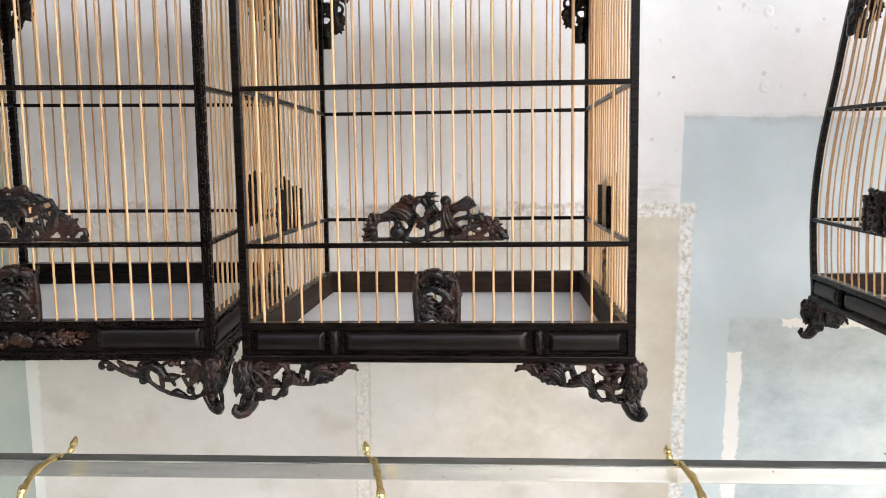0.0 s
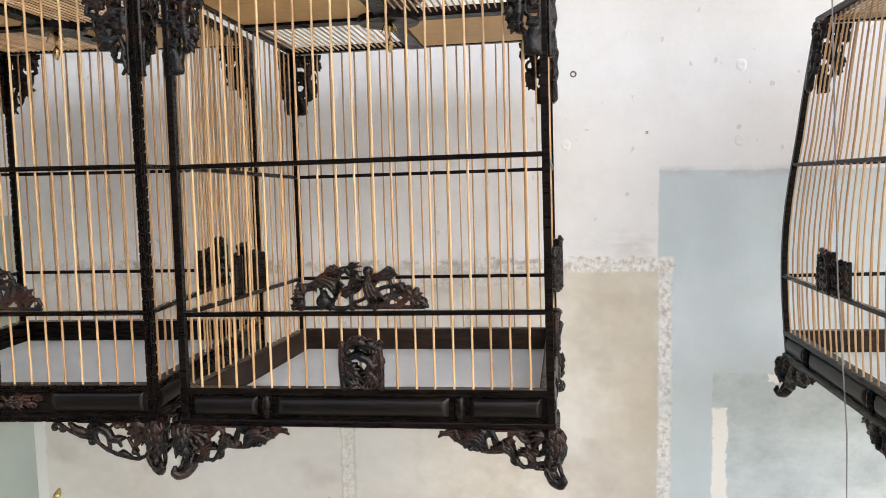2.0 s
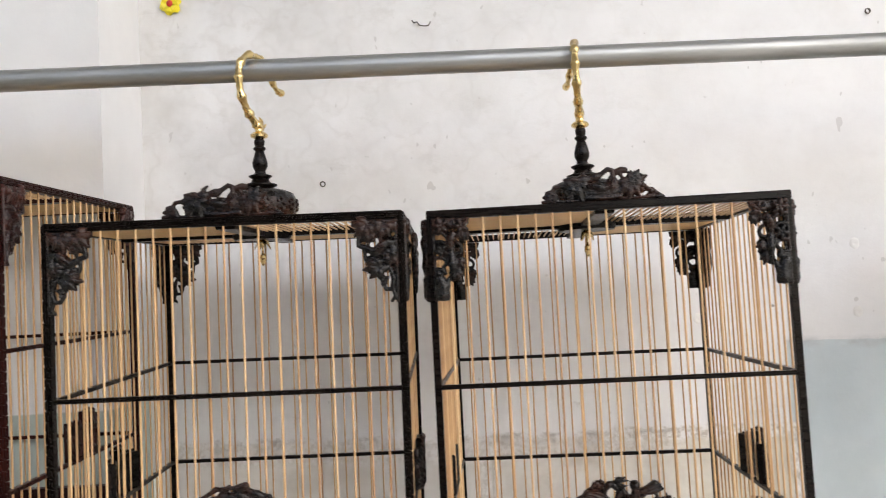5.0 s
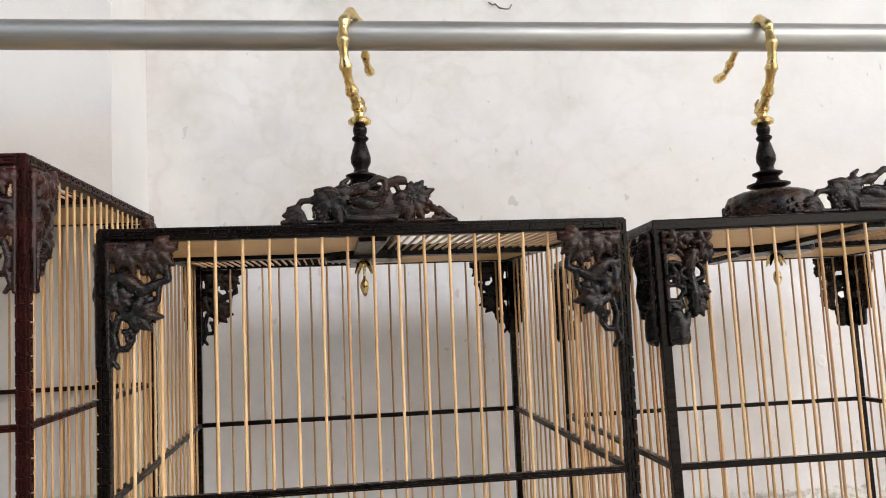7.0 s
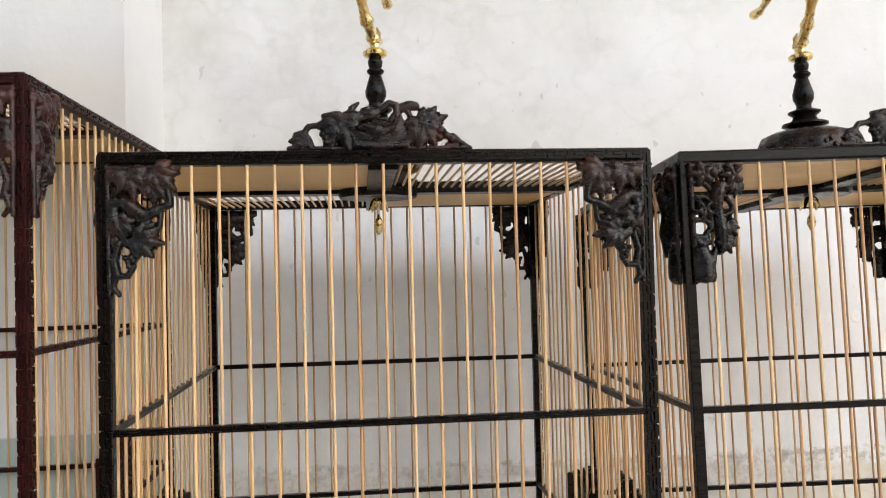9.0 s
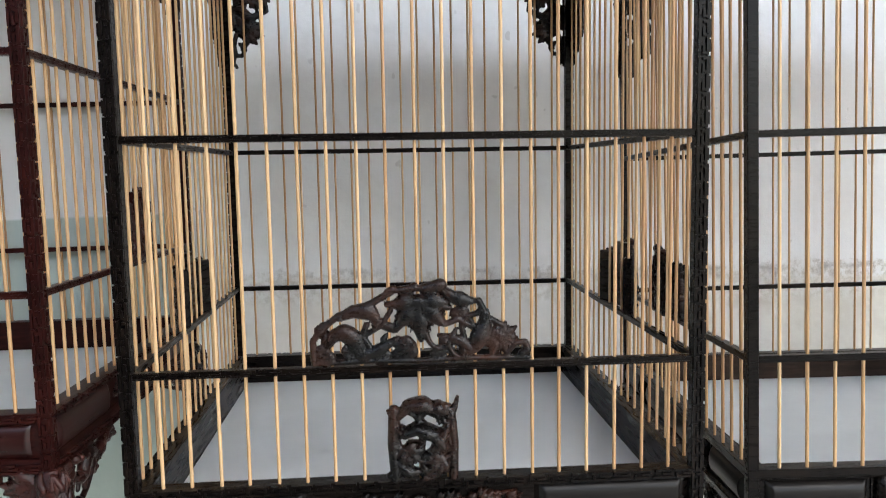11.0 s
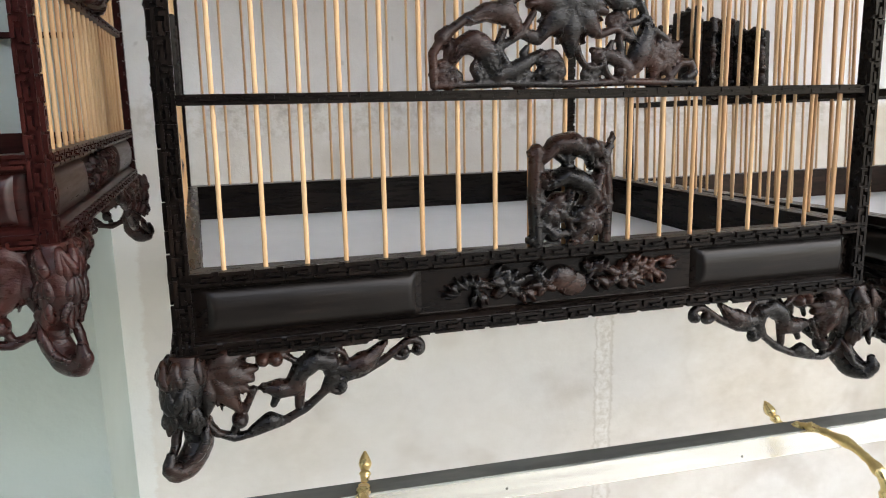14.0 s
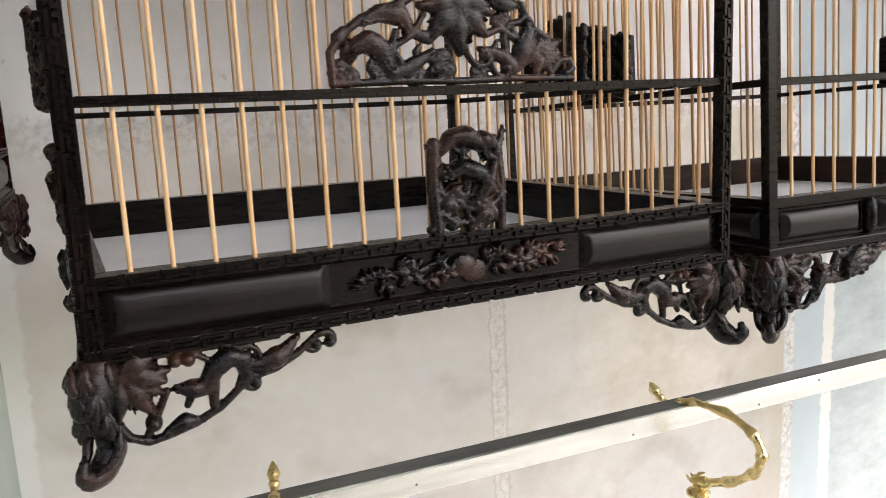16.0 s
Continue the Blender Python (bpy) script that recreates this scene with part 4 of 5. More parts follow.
def foot_mesh(mat):
    """A leg of carved foliage: a leafy bulb, a curved shank, and a toe that curls outward and up."""
    def make():
        def fine(pts, rad, count):
            t = np.linspace(0, len(pts) - 1, count)
            cols = [np.interp(t, range(len(pts)), [p[k] for p in pts]) for k in range(3)] + [np.interp(t, range(len(pts)), rad)]
            for _ in range(max(2, count // (2 * len(pts)))):
                for c in cols:
                    c[1:-1] = (c[:-2] + 2 * c[1:-1] + c[2:]) / 4
            return list(zip(*[c.tolist() for c in cols[:3]])), cols[3].tolist()

        sh = Shape()
        d2 = lambda a, z: (a * 0.707, a * 0.707, z)
        path = [d2(0, 0.056), d2(-0.001, 0.050), d2(-0.004, 0.043), d2(-0.005, 0.036), d2(-0.002, 0.029), d2(0.003, 0.022), d2(0.003, 0.014), d2(-0.003, 0.007), d2(-0.010, 0.005), d2(-0.015, 0.009), d2(-0.0145, 0.015)]
        rad = [0.007, 0.0092, 0.0100, 0.0090, 0.0072, 0.0062, 0.0062, 0.0062, 0.0050, 0.0036, 0.0016]
        sh.tube(*fine(path, rad, 60), 20)
        rnd = random.Random(5)
        for row, (z, count, size) in enumerate(((0.055, 5, 0.015), (0.046, 5, 0.016), (0.036, 4, 0.014))):
            for a in range(count):
                w = math.radians(60 + 330 * (a + 0.5 * (row % 2) + rnd.uniform(-0.15, 0.15)) / count)
                d = Vector((math.cos(w), math.sin(w), 0))
                t = Vector((-d.y, d.x, 0)) * rnd.uniform(-0.25, 0.25)
                c = Vector((-0.0028, -0.0028, z)) + d * (0.0070 if row < 2 else 0.0058)
                for s in (-1, 0, 1):
                    e = t * size + Vector((-d.y, d.x, 0)) * s * size * 0.20
                    pts = [c, c + e * 0.5 + d * 0.0022 - Vector((0, 0, size * 0.4)), c + e + d * 0.0012 - Vector((0, 0, size * (0.85 - 0.16 * abs(s)))), c + e * 0.8 + d * 0.0018 - Vector((0, 0, size * (1.0 - 0.2 * abs(s))))]
                    sh.tube(*fine(pts, [0.0014, 0.0026, 0.0022, 0.0007], 9), 7)
        for b in (-1, 1):
            side_leaf = [(0.002 + b * 0.004, 0.002 - b * 0.004, 0.026), (-0.001 + b * 0.006, -0.001 - b * 0.006, 0.018), (-0.004 + b * 0.005, -0.004 - b * 0.005, 0.011), (-0.008 + b * 0.002, -0.008 - b * 0.002, 0.008)]
            sh.tube(*fine(side_leaf, [0.0012, 0.0024, 0.0022, 0.0008], 16), 8)
        out = []
        for v in sh.v:
            p = Vector(v)
            w = noise.noise(p * 180) * 0.0012 + noise.noise(p * 420) * 0.0005
            out.append((v[0] + w, v[1] + w * 0.8, min(0.056, max(0.0, v[2] + w * 0.5))))
        sh.v = out
        me = sh.mesh("foot", mat)
        me.shade_smooth()
        return me
    return shared(("foot", mat.name), make)


def hook_mesh(bow, tail, sag=0.0):
    """A cast crook: up from the finial in a bow, over the pipe, and a long tail flicked out behind.
    bow and tail: how far it reaches to the front and to the rear, as (x, y)."""
    def make():
        sh = Shape()
        B, T = Vector((*bow, 0)), Vector((*tail, 0))
        k = (0.1, 0.35, 0.65, 0.9) if sag >= 0 else (0.0, 0.05, 0.3, 0.7)
        way = [(0, 0), (0.22, 0.006), (0.62, 0.018), (0.92, 0.037), (1, 0.057), (0.88, 0.075), (0.48, 0.0890), (-0.07, 0.0905), (-0.28, 0.0885 - sag * k[0]), (-0.48, 0.082 - sag * k[1]), (-0.68, 0.0785 - sag * k[2]), (-0.86, 0.082 - sag * k[3]), (-1, 0.090 - sag)]
        pts = [(B * u if u > 0 else T * -u) + Vector((0, 0, z)) for u, z in way]
        s = np.linspace(0, len(pts) - 1, 110)
        xyz = [np.interp(s, range(len(pts)), [p[k] for p in pts]) for k in range(3)]
        for _ in range(7):
            for c in xyz:
                c[1:-1] = (c[:-2] + c[1:-1] + c[2:]) / 3
        rad = [(0.0055 - 0.0019 * (i / 109)) * (0.84 + 0.40 * abs(math.sin(i * 0.31)) ** 6 + 0.05 * math.sin(i * 2.3)) for i in range(110)]
        rad[-12:] = [0.0030, 0.0036, 0.0044, 0.0050, 0.0052, 0.0050, 0.0046, 0.0040, 0.0033, 0.0025, 0.0016, 0.0008]
        sh.tube(list(zip(*[c.tolist() for c in xyz])), rad, 9)
        d = B.normalized()
        t = Vector((-d.y, d.x, 0))
        up = lambda a, b, z: d * a + t * b + Vector((0, 0, z))
        # scaly head that grips the finial's ring
        sh.tube([up(-0.009, 0, -0.001), up(-0.003, 0, 0.001), up(0.003, 0, 0.003), up(0.010, 0, 0.006)], [0.0022, 0.0055, 0.0062, 0.0046], 8)
        for b in (-0.003, 0.003):
            sh.tube([up(-0.004, b, 0.004), up(-0.001, b * 1.3, 0.009), up(0.005, b * 1.2, 0.012)], [0.0016, 0.0020, 0.0006], 6)
            sh.tube([up(-0.008, b, 0.002), up(-0.011, b, 0.006)], [0.0016, 0.0008], 6)
        sh.v = [tuple(Vector(v) + Vector((1, 1, 1)) * 0.0005 * noise.noise(Vector(v) * 420)) for v in sh.v]
        return sh.mesh("hook", BRASS, True)
    return shared(("hook", bow, tail, sag), make)


def ring_mesh():
    return shared("ring", lambda: Shape().lathe([(0.004, -0.007), (0.0105, -0.004), (0.0112, -0.001), (0.0085, 0.0015), (0.0045, 0.003), (0.005, 0.006), (0.003, 0.009)], 20).mesh("collar", BRASS, True))


def finial_mesh(mat):
    prof = [(0.012, 0.0), (0.013, 0.002), (0.0205, 0.005), (0.0205, 0.0065), (0.012, 0.009), (0.010, 0.013), (0.0145, 0.016), (0.0145, 0.0172), (0.007, 0.020), (0.0065, 0.023),
            (0.0092, 0.028), (0.0095, 0.033), (0.0072, 0.041), (0.0052, 0.047), (0.0078, 0.0495), (0.0078, 0.051), (0.0055, 0.053), (0.0066, 0.057), (0.0066, 0.060), (0.004, 0.063)]
    return shared(("finial", mat.name), lambda: Shape().lathe(prof, 24).mesh("finial", mat, True))


def roof_disc(mat):
    def make():
        sh = Shape().lathe([(0.030, 0.0), (0.031, 0.006), (0.040, 0.010), (0.0445, 0.020), (0.0445, 0.033), (0.040, 0.042), (0.030, 0.046), (0.018, 0.048)], 48, 16, 0.05)
        for k in range(16):
            w = math.tau * k / 16
            d = Vector((math.cos(w), math.sin(w), 0))
            t = Vector((-d.y, d.x, 0))
            for q in range(5):
                a = math.tau * q / 5
                c = d * 0.0445 + t * 0.0048 * math.cos(a) + Vector((0, 0, 0.0265 + 0.0058 * math.sin(a)))
                sh.tube([c - d * 0.003, c + d * 0.0012], [0.0032, 0.0016], 6)
        return sh.mesh("roof_disc", mat, True)
    return shared(("roof_disc", mat.name), make)


def bulge(z, amount):
    """How far a curved cage's sides draw in at height z."""
    u = (z - Z_BASE1) / (Z_TOP1 - Z_BASE1)
    return amount * (max(0, u - 0.08) ** 1.8) - 0.004 * math.sin(math.pi * min(1, u * 1.6)) * (amount > 0)


def cage(style, m, label, crook, group="hanging bird cages"):
    red, fretted, curved = style == "red", style in ("fretted", "red"), style == "curved"
    W, K, P = (REDWOOD, REDCARVED, REDPOLISHED) if red else (EBONY, CARVED, POLISHED)
    kind = "vine" if fretted else "bough"
    root = thing("bird_cage", m, label, "bird cage", group)
    lean = 0.035 if curved else 0.0
    at = lambda z: HALF - bulge(z, lean)

    # base
    base = part("base", base_board(W), root, side(0))
    for k in (1, 2, 3):
        part("base_board", base_board(W), base, side(k))
    floor_me = shared("tray", lambda: Shape().box(-0.1695, -0.1695, Z_BASE0 + 0.0015, 0.1695, 0.1695, Z_BASE0 + 0.009).mesh("tray", TRAY))
    part("tray", floor_me, root, None, "white plastic droppings tray")
    if not fretted:
        lining = shared("lining", lambda: Shape().box(-0.168, -0.1698, Z_BASE0 + 0.0092, 0.168, -0.1682, Z_BASE1 - 0.0006).mesh("base_lining", BROWN))
        for k in range(4):
            part("base_lining", lining, base, side(k))
    zc = (Z_BASE0 + Z_BASE1) / 2 + 0.0005
    for k in range(4):
        if fretted:
            for x in (-0.1225, 0.1225):
                part("cushion", cushion(0.096, 0.0212, 0.0042, P), base, side(k, x, -0.1785, zc))
                part("panel_step", cushion(0.101, 0.0236, 0.0020, W), base, side(k, x * 1.006, -0.1783, zc))
            part("applique", carved("applique", K), base, side(k, 0, -0.1789, zc) @ Matrix.Diagonal((1.25, 1, 1, 1)), "carved blossom sprays")
            part("fret_band", fret(0.354, 0.0056, W, 0.0135, 0.0019), base, side(k, 0, -0.1822, Z_BASE1 - 0.0028))
            part("fret_band", fret(0.354, 0.0056, W, 0.0135, 0.0019), base, side(k, 0, -0.1830, Z_BASE0 + 0.0028))
        else:
            for x, ln in ((-0.137, 0.066), (0.0, 0.168), (0.137, 0.066)):
                part("cushion", cushion(ln, 0.0185, 0.0048, P), base, side(k, x, -0.1785, zc))
                part("panel_frame", panel_frame(ln + 0.0075, 0.0225, W), base, side(k, x, -0.1781, zc))
            for x in (-0.0945, 0.0945):
                part("knuckle", shared(("knuckle", W.name), lambda: Shape().tube([(0, -0.0005, -0.0108), (0, -0.0015, -0.009), (0, -0.0022, 0), (0, -0.0015, 0.009), (0, -0.0005, 0.0108)], [0.0030, 0.0044, 0.0048, 0.0044, 0.0030], 14).mesh("knuckle", W, True)), base, side(k, x, -0.1782, zc))

    # posts, rails and top frame
    t = 0.0036
    zs = np.linspace(Z_BASE0 + 0.002, Z_TOP1, 14 if curved else 2)
    for sx, sy in ((-1, -1), (1, -1), (1, 1), (-1, 1)):
        sh = Shape()
        for z in zs:
            c = at(z)
            sh.v += [(sx * c + a, sy * c + b, float(z)) for a, b in ((-t, -t), (t, -t), (t, t), (-t, t))]
        for i in range(len(zs) - 1):
            sh.f += [[4 * i + s, 4 * i + (s + 1) % 4, 4 * i + 4 + (s + 1) % 4, 4 * i + 4 + s] for s in range(4)]
        sh.f += [[3, 2, 1, 0], [len(sh.v) - 4 + s for s in range(4)]]
        post = part("post", bevelled(sh, "post", W, 0.0005), root)
        if fretted:
            mz = (Z_BASE0 + Z_TOP1) / 2
            for dx, rz in ((sx, 90 * sx), (sy, 0 if sy < 0 else 180)):
                p = (sx * (HALF + t), sy * HALF, mz) if abs(rz) == 90 else (sx * HALF, sy * (HALF + t), mz)
                part("fret_strip", fret(0.430, 0.0066, W, 0.0110, 0.0015), post, pose(*p, 0, 0, rz) @ pose(0, 0, 0, 0, 90, 0))
    for z, r in ((Z_LOW, 0.0023), (Z_MID, 0.0023)):
        c = at(z)
        for k in range(4):
            rail = part("rail", bevelled(Shape().box(-c + t, -c - 0.003, z - r, c - t, -c + 0.003, z + r), "rail", W, 0.0004), root, side(k))
            if fretted:
                part("fret_strip", fret(2 * HALF - 0.009, 0.0040, W, 0.0175, 0.0006), rail, pose(0, -c - 0.003, z))
    ct = at(Z_TOP1)
    ring = [(-ct - 0.0040, Z_TOP0 + 0.0012), (-ct - 0.0040, Z_TOP1 - 0.001), (-ct - 0.0030, Z_TOP1), (-ct + 0.007, Z_TOP1), (-ct + 0.007, Z_TOP0), (-ct - 0.002, Z_TOP0)]
    top_me = bevelled(Shape().prism(ring, lambda y, z: y, lambda y, z: -y), "top_rail", W, 0.0004)
    top = part("top_frame", top_me, root, side(0))
    for k in (1, 2, 3):
        part("top_rail", top_me, top, side(k))
    if fretted:
        for k in range(4):
            part("fret_band", fret(2 * ct, 0.0062, W, 0.0135, 0.0014), top, side(k, 0, -ct - 0.0040, (Z_TOP0 + Z_TOP1) / 2 + 0.0004))
    q = ct - 0.007
    cross = Shape().box(-0.010, -q, Z_TOP0 - 0.003, 0.010, q, Z_TOP1 - 0.001)
    cross.box(-q, -0.010, Z_TOP0 - 0.0025, -0.010, 0.010, Z_TOP1 - 0.0015).box(0.010, -0.010, Z_TOP0 - 0.0025, q, 0.010, Z_TOP1 - 0.0015)
    part("roof_cross", bevelled(cross, "roof_cross", W, 0.0004), top)
    part("roof_boss", shared(("boss", W.name), lambda: Shape().lathe([(0.034, Z_TOP0 - 0.006), (0.036, Z_TOP0 - 0.003), (0.036, Z_TOP1)], 28).mesh("roof_boss", W, True)), top)
    for sx, sy in ((-1, -1), (1, 1)):
        n, w = 7, (q - 0.010) / 7
        for i in range(n):
            y0 = sy * (0.010 + i * w)
            lo, hi = sorted((y0, y0 + sy * (w - 0.0004)))
            a, b = sorted((sx * 0.010, sx * q))
            part("roof_board", Shape().box(a, lo, Z_TOP0 + 0.001, b, hi, Z_TOP0 + 0.0035 + 0.0003 * (i % 2)).mesh("roof_board", BOARD), top)
    slat = shared(("slat", curved), lambda: Shape().tube([(0, 0, 0), (0, q - 0.010, 0)], 0.0011, 6).mesh("roof_slat", BAMBOO, True))
    for sx, sy in ((1, -1), (-1, 1)):
        n = 22
        for i in range(n):
            x = sx * (0.010 + (i + 0.5) * (q - 0.010) / n)
            part("roof_slat", slat, top, pose(x, 0.010 if sy > 0 else -q, Z_TOP0 + 0.0025))

    # bamboo bars
    if curved:
        zz = np.linspace(Z_BASE1 - 0.004, Z_TOP0 + 0.002, 12)
        bars = []
        for i in range(1, 20):
            u = -1 + 2 * i / 20
            bars.append((0, Shape().tube([(u * at(z), -at(z), float(z)) for z in zz], 0.00115, 6).mesh("bar", BAMBOO, True)))
    else:
        bar_me = shared("bar", lambda: Shape().tube([(0, 0, Z_BASE1 - 0.004), (0, 0, Z_LOW), (0, 0, Z_MID), (0, 0, Z_TOP0 + 0.002)], 0.00115, 8).mesh("bar", BAMBOO, True))
        bars = [(-HALF + i * PITCH, bar_me) for i in range(1, 20)]
    rnd = random.Random(len(style))
    for k in range(4):
        for x, me in bars:
            part("bar", me, root, side(k, x + rnd.uniform(-0.0004, 0.0004), 0 if curved else -HALF))

    # carvings
    for k in range(4):
        for s in (-1, 1):
            turn = math.degrees(math.atan2(lean * 1.1, 0.2)) if curved else 0
            mm = side(k, s * (ct - 0.0015), -ct - 0.0052, Z_TOP0) @ pose(0, 0, 0, -turn * 0.6, 0, 0) @ Matrix.Diagonal((-s, 1, 1, 1))
            part("corner_bracket", carved("bracket_" + kind, K), root, mm, "pierced foliage carving")
            part("apron", carved("apron_" + kind, K), root, side(k, s * 0.180, -0.180, Z_BASE0) @ Matrix.Diagonal((-s * (0.94 if fretted else 1.0), 1, 1, 1)), "pierced foliage carving")
        if k in {"plain": (0, 1), "fretted": (0, 3), "red": (0,), "curved": ()}[style]:
            part("medallion", carved("medallion_" + kind, K), root, side(k, 0.002, -HALF - 0.0035, Z_BASE1), "carved foliage plaque")
        part("foot", foot_mesh(K), root, side(k, -0.1785, -0.1785, 0.0))
    part("crest", carved("crest_" + kind, K), root, side(0, 0.001 if fretted else -0.002, -HALF - 0.001, Z_LOW + 0.0023) @ Matrix.Diagonal((1, 1, 0.95, 1) if fretted else (1.07, 1, 1.05, 1)), "arched pierced foliage crest")
    for k in (1, 3):
        plate = shared(("plate", W.name), lambda: bevelled(Shape().box(-0.0125, -0.001, 0, 0.0125, 0.006, 0.056), "plate", W, 0.001))
        holder = part("cup_guard", plate, root, side(k, 0.0, -at(Z_LOW) - 0.009, Z_LOW + 0.002) @ Matrix.Diagonal((1, 1, 0.82 if curved else 1, 1)), "three-fold carved screen round the feed cup")
        part("relief", carved("guard", K), holder, pose(0, -0.001, 0))
        for s in (-1, 1):
            wing = part("guard_wing", shared(("wing", W.name), lambda: bevelled(Shape().box(-0.0105, -0.001, 0, 0.0105, 0.006, 0.046), "guard_wing", W, 0.001)), holder, pose(s * 0.029, 0.004, 0.0, 0, 0, s * 20))
            part("wing_relief", carved("guard_small", K), holder, pose(s * 0.029, 0.004, 0.0, 0, 0, s * 20) @ pose(0, -0.001, 0))
    # roof ornaments
    part("roof_crest", carved("roof_crest", K), root, side(0, -0.002, -ct + 0.004, Z_TOP1), "pierced foliage crest on the roof")
    part("roof_disc", roof_disc(K), root, pose(0, 0, Z_TOP1))
    zf = Z_TOP1 + 0.047
    reach = 2.1725 - 0.0148 * m.translation.x - m.translation.z - zf - 0.1665
    part("finial", finial_mesh(W), root, pose(0, 0, zf) @ Matrix.Diagonal((1, 1, 1 + reach / 0.062, 1)), "turned ebony stem")
    unturn = -math.degrees(m.to_euler().z)
    hook = part("hook", hook_mesh(*crook), root, pose(0, 0, zf + 0.076 + reach, 0, 0, unturn), "cast brass bone-jointed hook")
    part("collar", ring_mesh(), hook, pose(0, 0, -0.008))
    bell = Shape().lathe([(0.0015, 0.0), (0.004, -0.003), (0.0016, -0.006), (0.0012, -0.016), (0.0035, -0.020), (0.0042, -0.025), (0.002, -0.031), (0.0004, -0.033)], 14)
    for k in range(4):
        w = math.tau * k / 4 + 0.6
        d = Vector((math.cos(w), math.sin(w), 0))
        bell.tube([d * 0.002, d * 0.006 + Vector((0, 0, -0.003)), d * 0.0105 + Vector((0, 0, -0.012))], [0.0022, 0.0032, 0.001], 6, 0.5)
    part("pendant", bell.mesh("pendant", BRASS, True), root, pose(0, 0, Z_TOP0 - 0.006), "small brass bud pendant")
    return root


cage("plain", pose(0.1371, 1.0446, 1.4653, -1.45, -0.23, -2.31), "ebony bird cage with plain posts and pierced foliage carvings", ((-0.008, -0.045), (-0.004, 0.088), 0.026))
cage("fretted", pose(-0.2707, 1.0525, 1.4736, 0.39, 0.45, 2.14), "ebony bird cage with fretted posts and carved leaf crest", ((-0.013, -0.038), (0.014, 0.082), 0.026))
cage("red", pose(-0.672, 1.0260, 1.5266, 0, 0, 0.85) @ Matrix.Diagonal((1, 0.92, 1, 1)), "red rosewood bird cage with fretted posts and carved feet", ((-0.010, -0.033), (0.006, 0.070), 0.02))
cage("curved", pose(0.8003, 1.0268, 1.4588, -0.16, -0.46, -0.92), "ebony bird cage with inward-curving posts and bamboo bars", ((0.008, -0.034), (0.0, 0.070), 0.02))

# ---- pipe, lower rail, and what hangs from it ----
pipe = thing("pipe", pose(0, 1.0485, 2.1545, 0, 0.85, 0), "round galvanised steel pipe carrying the cage hooks", "pipe")
part("tube", Shape().tube([(-2.4, 0, 0), (4.4, 0, 0)], 0.0138, 24).mesh("tube", STEEL, True), pipe)
rail = thing("square_tube_rail", pose(0, 1.0655, 1.3365, 0, 0.6, 0), "square galvanised tube carrying lower cage hooks", "rail")
part("tube", bevelled(Shape().box(-2.4, -0.0105, -0.0105, 4.4, 0.0105, 0.0105), "tube", BARPAINT, 0.0012), rail)
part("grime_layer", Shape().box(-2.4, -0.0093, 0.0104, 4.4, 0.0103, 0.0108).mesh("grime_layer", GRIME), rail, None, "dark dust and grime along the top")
for x in (-0.41, -0.23, -0.02, 0.13, 0.21, 0.36, 0.52):
    part("scuff", shared("scuff", lambda: Shape().lathe([(0.0012, -0.0004), (0.0011, 0.0002)], 9).mesh("scuff", GRIME)), rail, pose(x, -0.0105, 0.006 * math.sin(x * 40), 90, 0, 0))
FLUTED = shared("fluted", lambda: Shape().lathe([(0.004, 0.004), (0.006, 0.0), (0.013, -0.006), (0.0155, -0.015), (0.013, -0.025), (0.006, -0.031), (0.005, -0.040), (0.012, -0.046), (0.012, -0.050), (0.004, -0.056)], 36, 12, 0.14).mesh("stem", EBONY, True))
for x, crook in ((-0.343, ((-0.004, -0.064), (0.010, 0.046), -0.014)), (0.049, ((0.014, -0.064), (-0.018, 0.046), -0.012)), (0.412, ((0.008, -0.064), (-0.008, 0.046), -0.010))):
    low = thing("cage_hook", pose(x, 1.049, 1.3465 - 0.0105 * x + 0.0042 - 0.0905 * 0.87), "brass bone-jointed hook over a square tube with a fluted ebony stem", "hook", "lower cage hooks")
    part("crook", hook_mesh(*crook), low, Matrix.Diagonal((1, 1, 0.87, 1)))
    part("collar", ring_mesh(), low, pose(0, 0, -0.008))
    part("stem", FLUTED, low, pose(0, 0, -0.016), "fluted ebony stem")

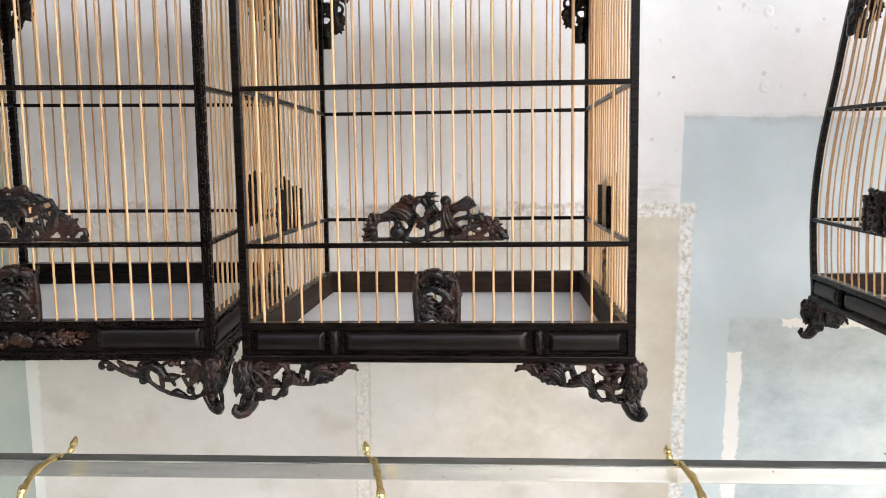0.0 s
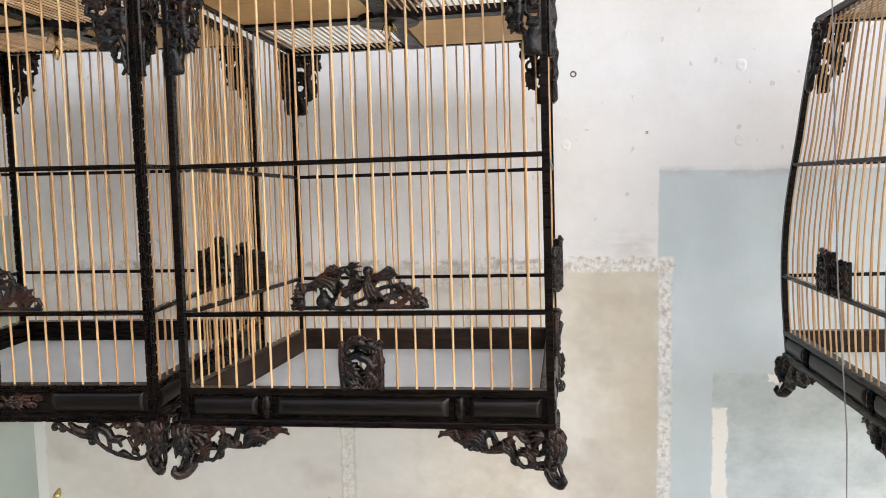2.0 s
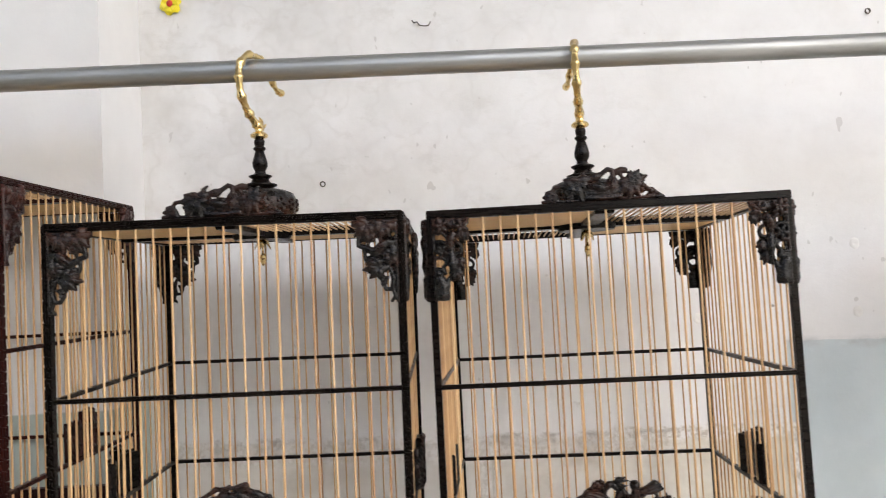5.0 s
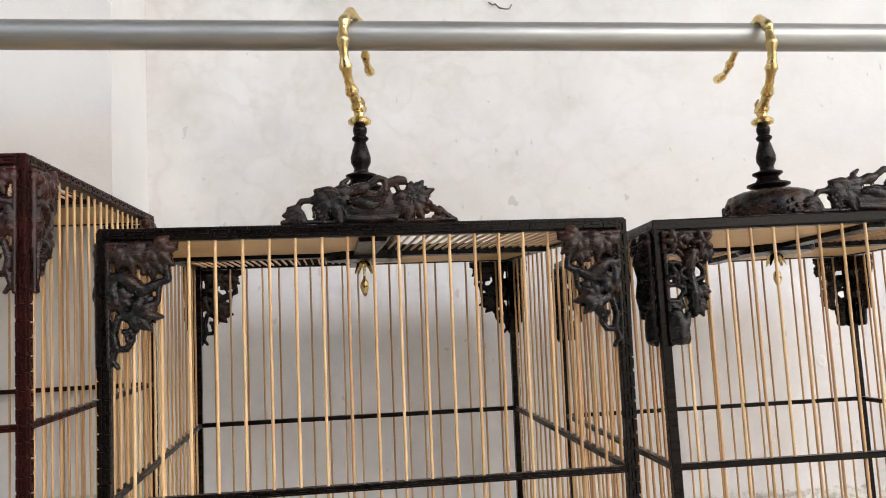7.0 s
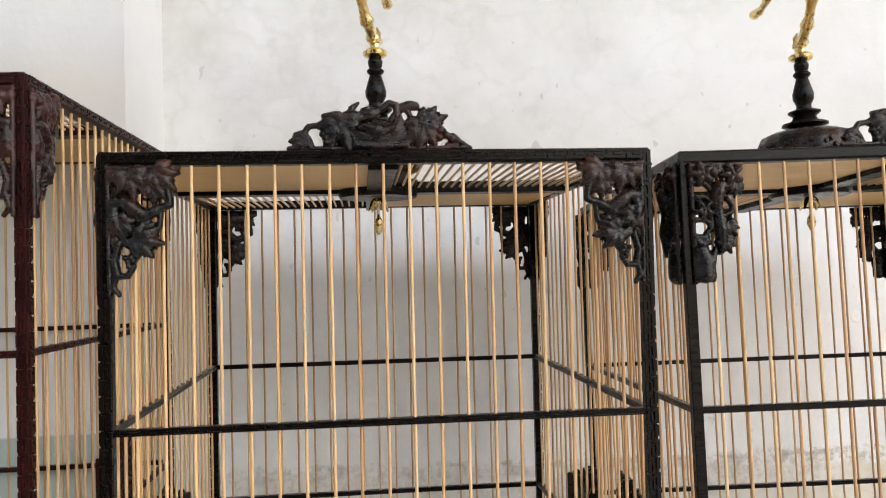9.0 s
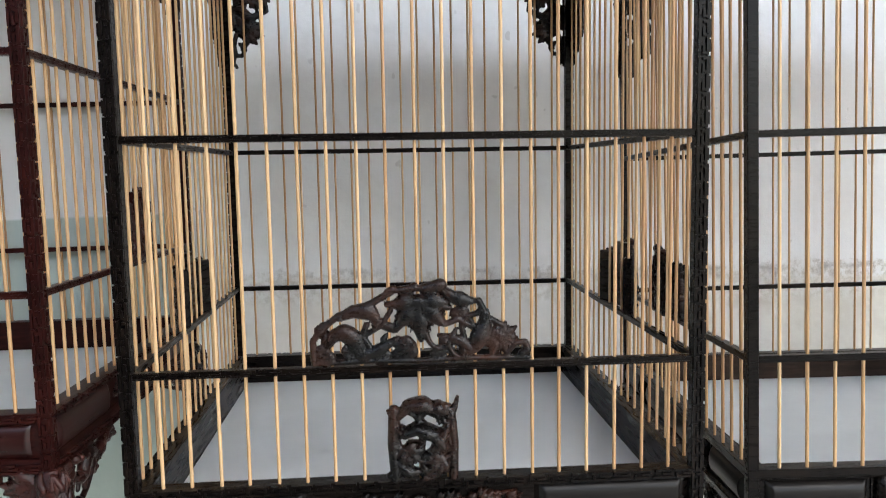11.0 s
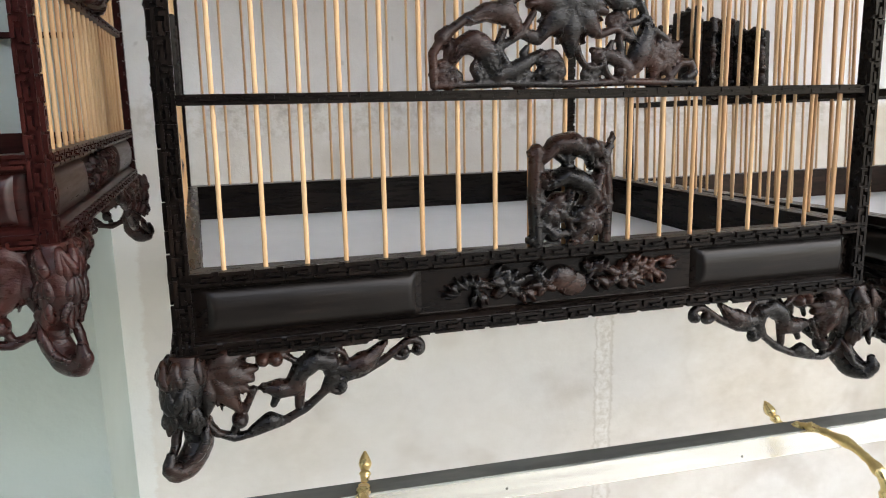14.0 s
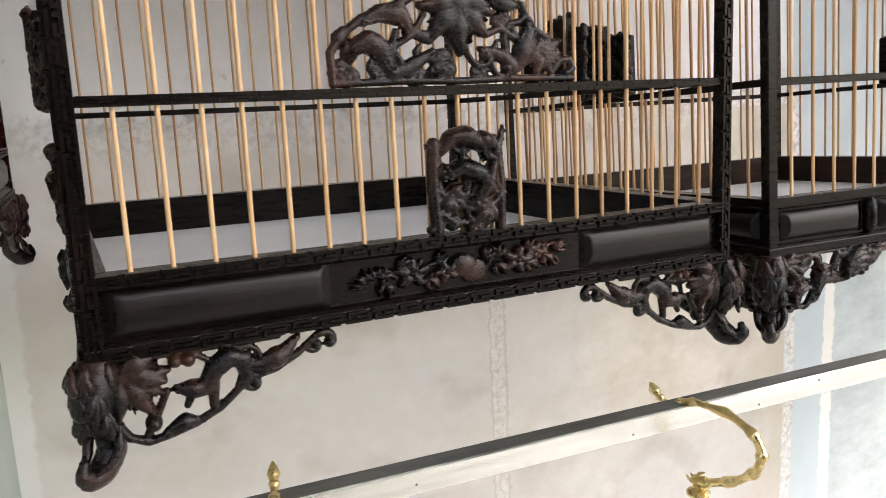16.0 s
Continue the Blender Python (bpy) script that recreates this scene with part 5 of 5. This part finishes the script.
# ---- small things on the wall ----
flower = thing("flower_ornament", pose(-0.4795, WY, 2.359), "yellow plastic flower fixed to the white wall", "ornament")
pet = shared("petal", lambda: Shape().tube([(0, -0.001, 0), (0, -0.005, 0.006), (0, -0.006, 0.012), (0, -0.003, 0.018)], [0.002, 0.0075, 0.0085, 0.003], 10, 0.5).mesh("petal", YELLOW, True))
for k in range(6):
    part("petal", pet, flower, pose(0, 0, 0, 0, 60 * k + 12, 0))
part("centre", Shape().lathe([(0.006, 0), (0.005, 0.004), (0.002, 0.006)], 12).mesh("centre", RED, True), flower, pose(0, -0.006, 0, 90, 0, 0))
for x, z in ((0.3598, 1.9084), (0.7033, 2.0358), (-0.2415, 2.0499), (0.6464, 2.2819), (0.4658, 1.8192)):
    r = 0.0018 if z < 1.85 else 0.0046
    anchor = thing("wall_anchor", pose(x, WY, z, 90, 0, 0), "old grey screw anchor sunk in white wall", "anchor", "wall anchors")
    part("sleeve", Shape().lathe([(r, -0.001), (r * 1.05, 0.0018), (r * 0.7, 0.002), (r * 0.6, -0.0005)], 14).mesh("sleeve", IRON, True), anchor)
for x, z in ((0.3476, 1.804), (0.6002, 1.9112), (0.5986, 1.8032), (0.7723, 1.9165)):
    patch = thing("plaster_dab", pose(x, WY, z, 90, 0, 0), "dab of filler smeared over an old screw hole", "filler", "filler dabs")
    sh = Shape().lathe([(0.010, -0.001), (0.007, 0.0003), (0.004, 0.0012), (0.0015, 0.0006)], 16)
    sh.v = [(a + 0.002 * noise.noise(Vector((a, b, x)) * 150), b * 1.25 + 0.002 * noise.noise(Vector((b, a, z)) * 150), c) for a, b, c in sh.v]
    part("dab", sh.mesh("dab", FILLER, True), patch)
hookw = thing("wall_wire", pose(-0.068, WY, 2.302), "twisted bit of dark wire sticking out of the wall", "wire")
part("strand", Shape().tube([(-0.016, 0, 0.008), (-0.013, -0.006, 0.002), (-0.008, -0.004, 0.004), (-0.004, -0.008, -0.003), (0.004, -0.009, -0.005), (0.010, -0.007, -0.004), (0.014, -0.004, 0.003)], 0.0011, 6).mesh("strand", IRON, True), hookw)
cord = thing("hanging_wire", pose(0.583, 0.935, 0.2), "thin grey wire hanging straight down to a small hook", "wire")
part("strand", Shape().tube([(0.0135, 0, 1.21), (0.0125, 0, 1.30), (0.002, 0, 1.45), (-0.006, 0, 1.7), (-0.010, 0.1, 3.1)], 0.0007, 6).mesh("strand", WIRE, True), cord)
part("knot", Shape().lathe([(0.001, 0.012), (0.0026, 0.009), (0.0022, 0.006), (0.0030, 0.003), (0.0024, 0.0), (0.0012, -0.002)], 10).mesh("knot", WIRE, True), cord, pose(0.0135, 0, 1.205))
for dx in (0.0135, 0.0185):
    part("hook_strand", Shape().tube([(0, 0, 1.208), (0.004 + dx, 0, 1.196), (0.007 + dx, 0, 1.180), (0.008 + dx, 0, 1.150), (0.009 + dx, 0.004, 1.125), (0.009 + dx, 0.014, 1.115), (0.009 + dx, 0.024, 1.122)], 0.0012, 7).mesh("hook_strand", WIRE, True), cord)
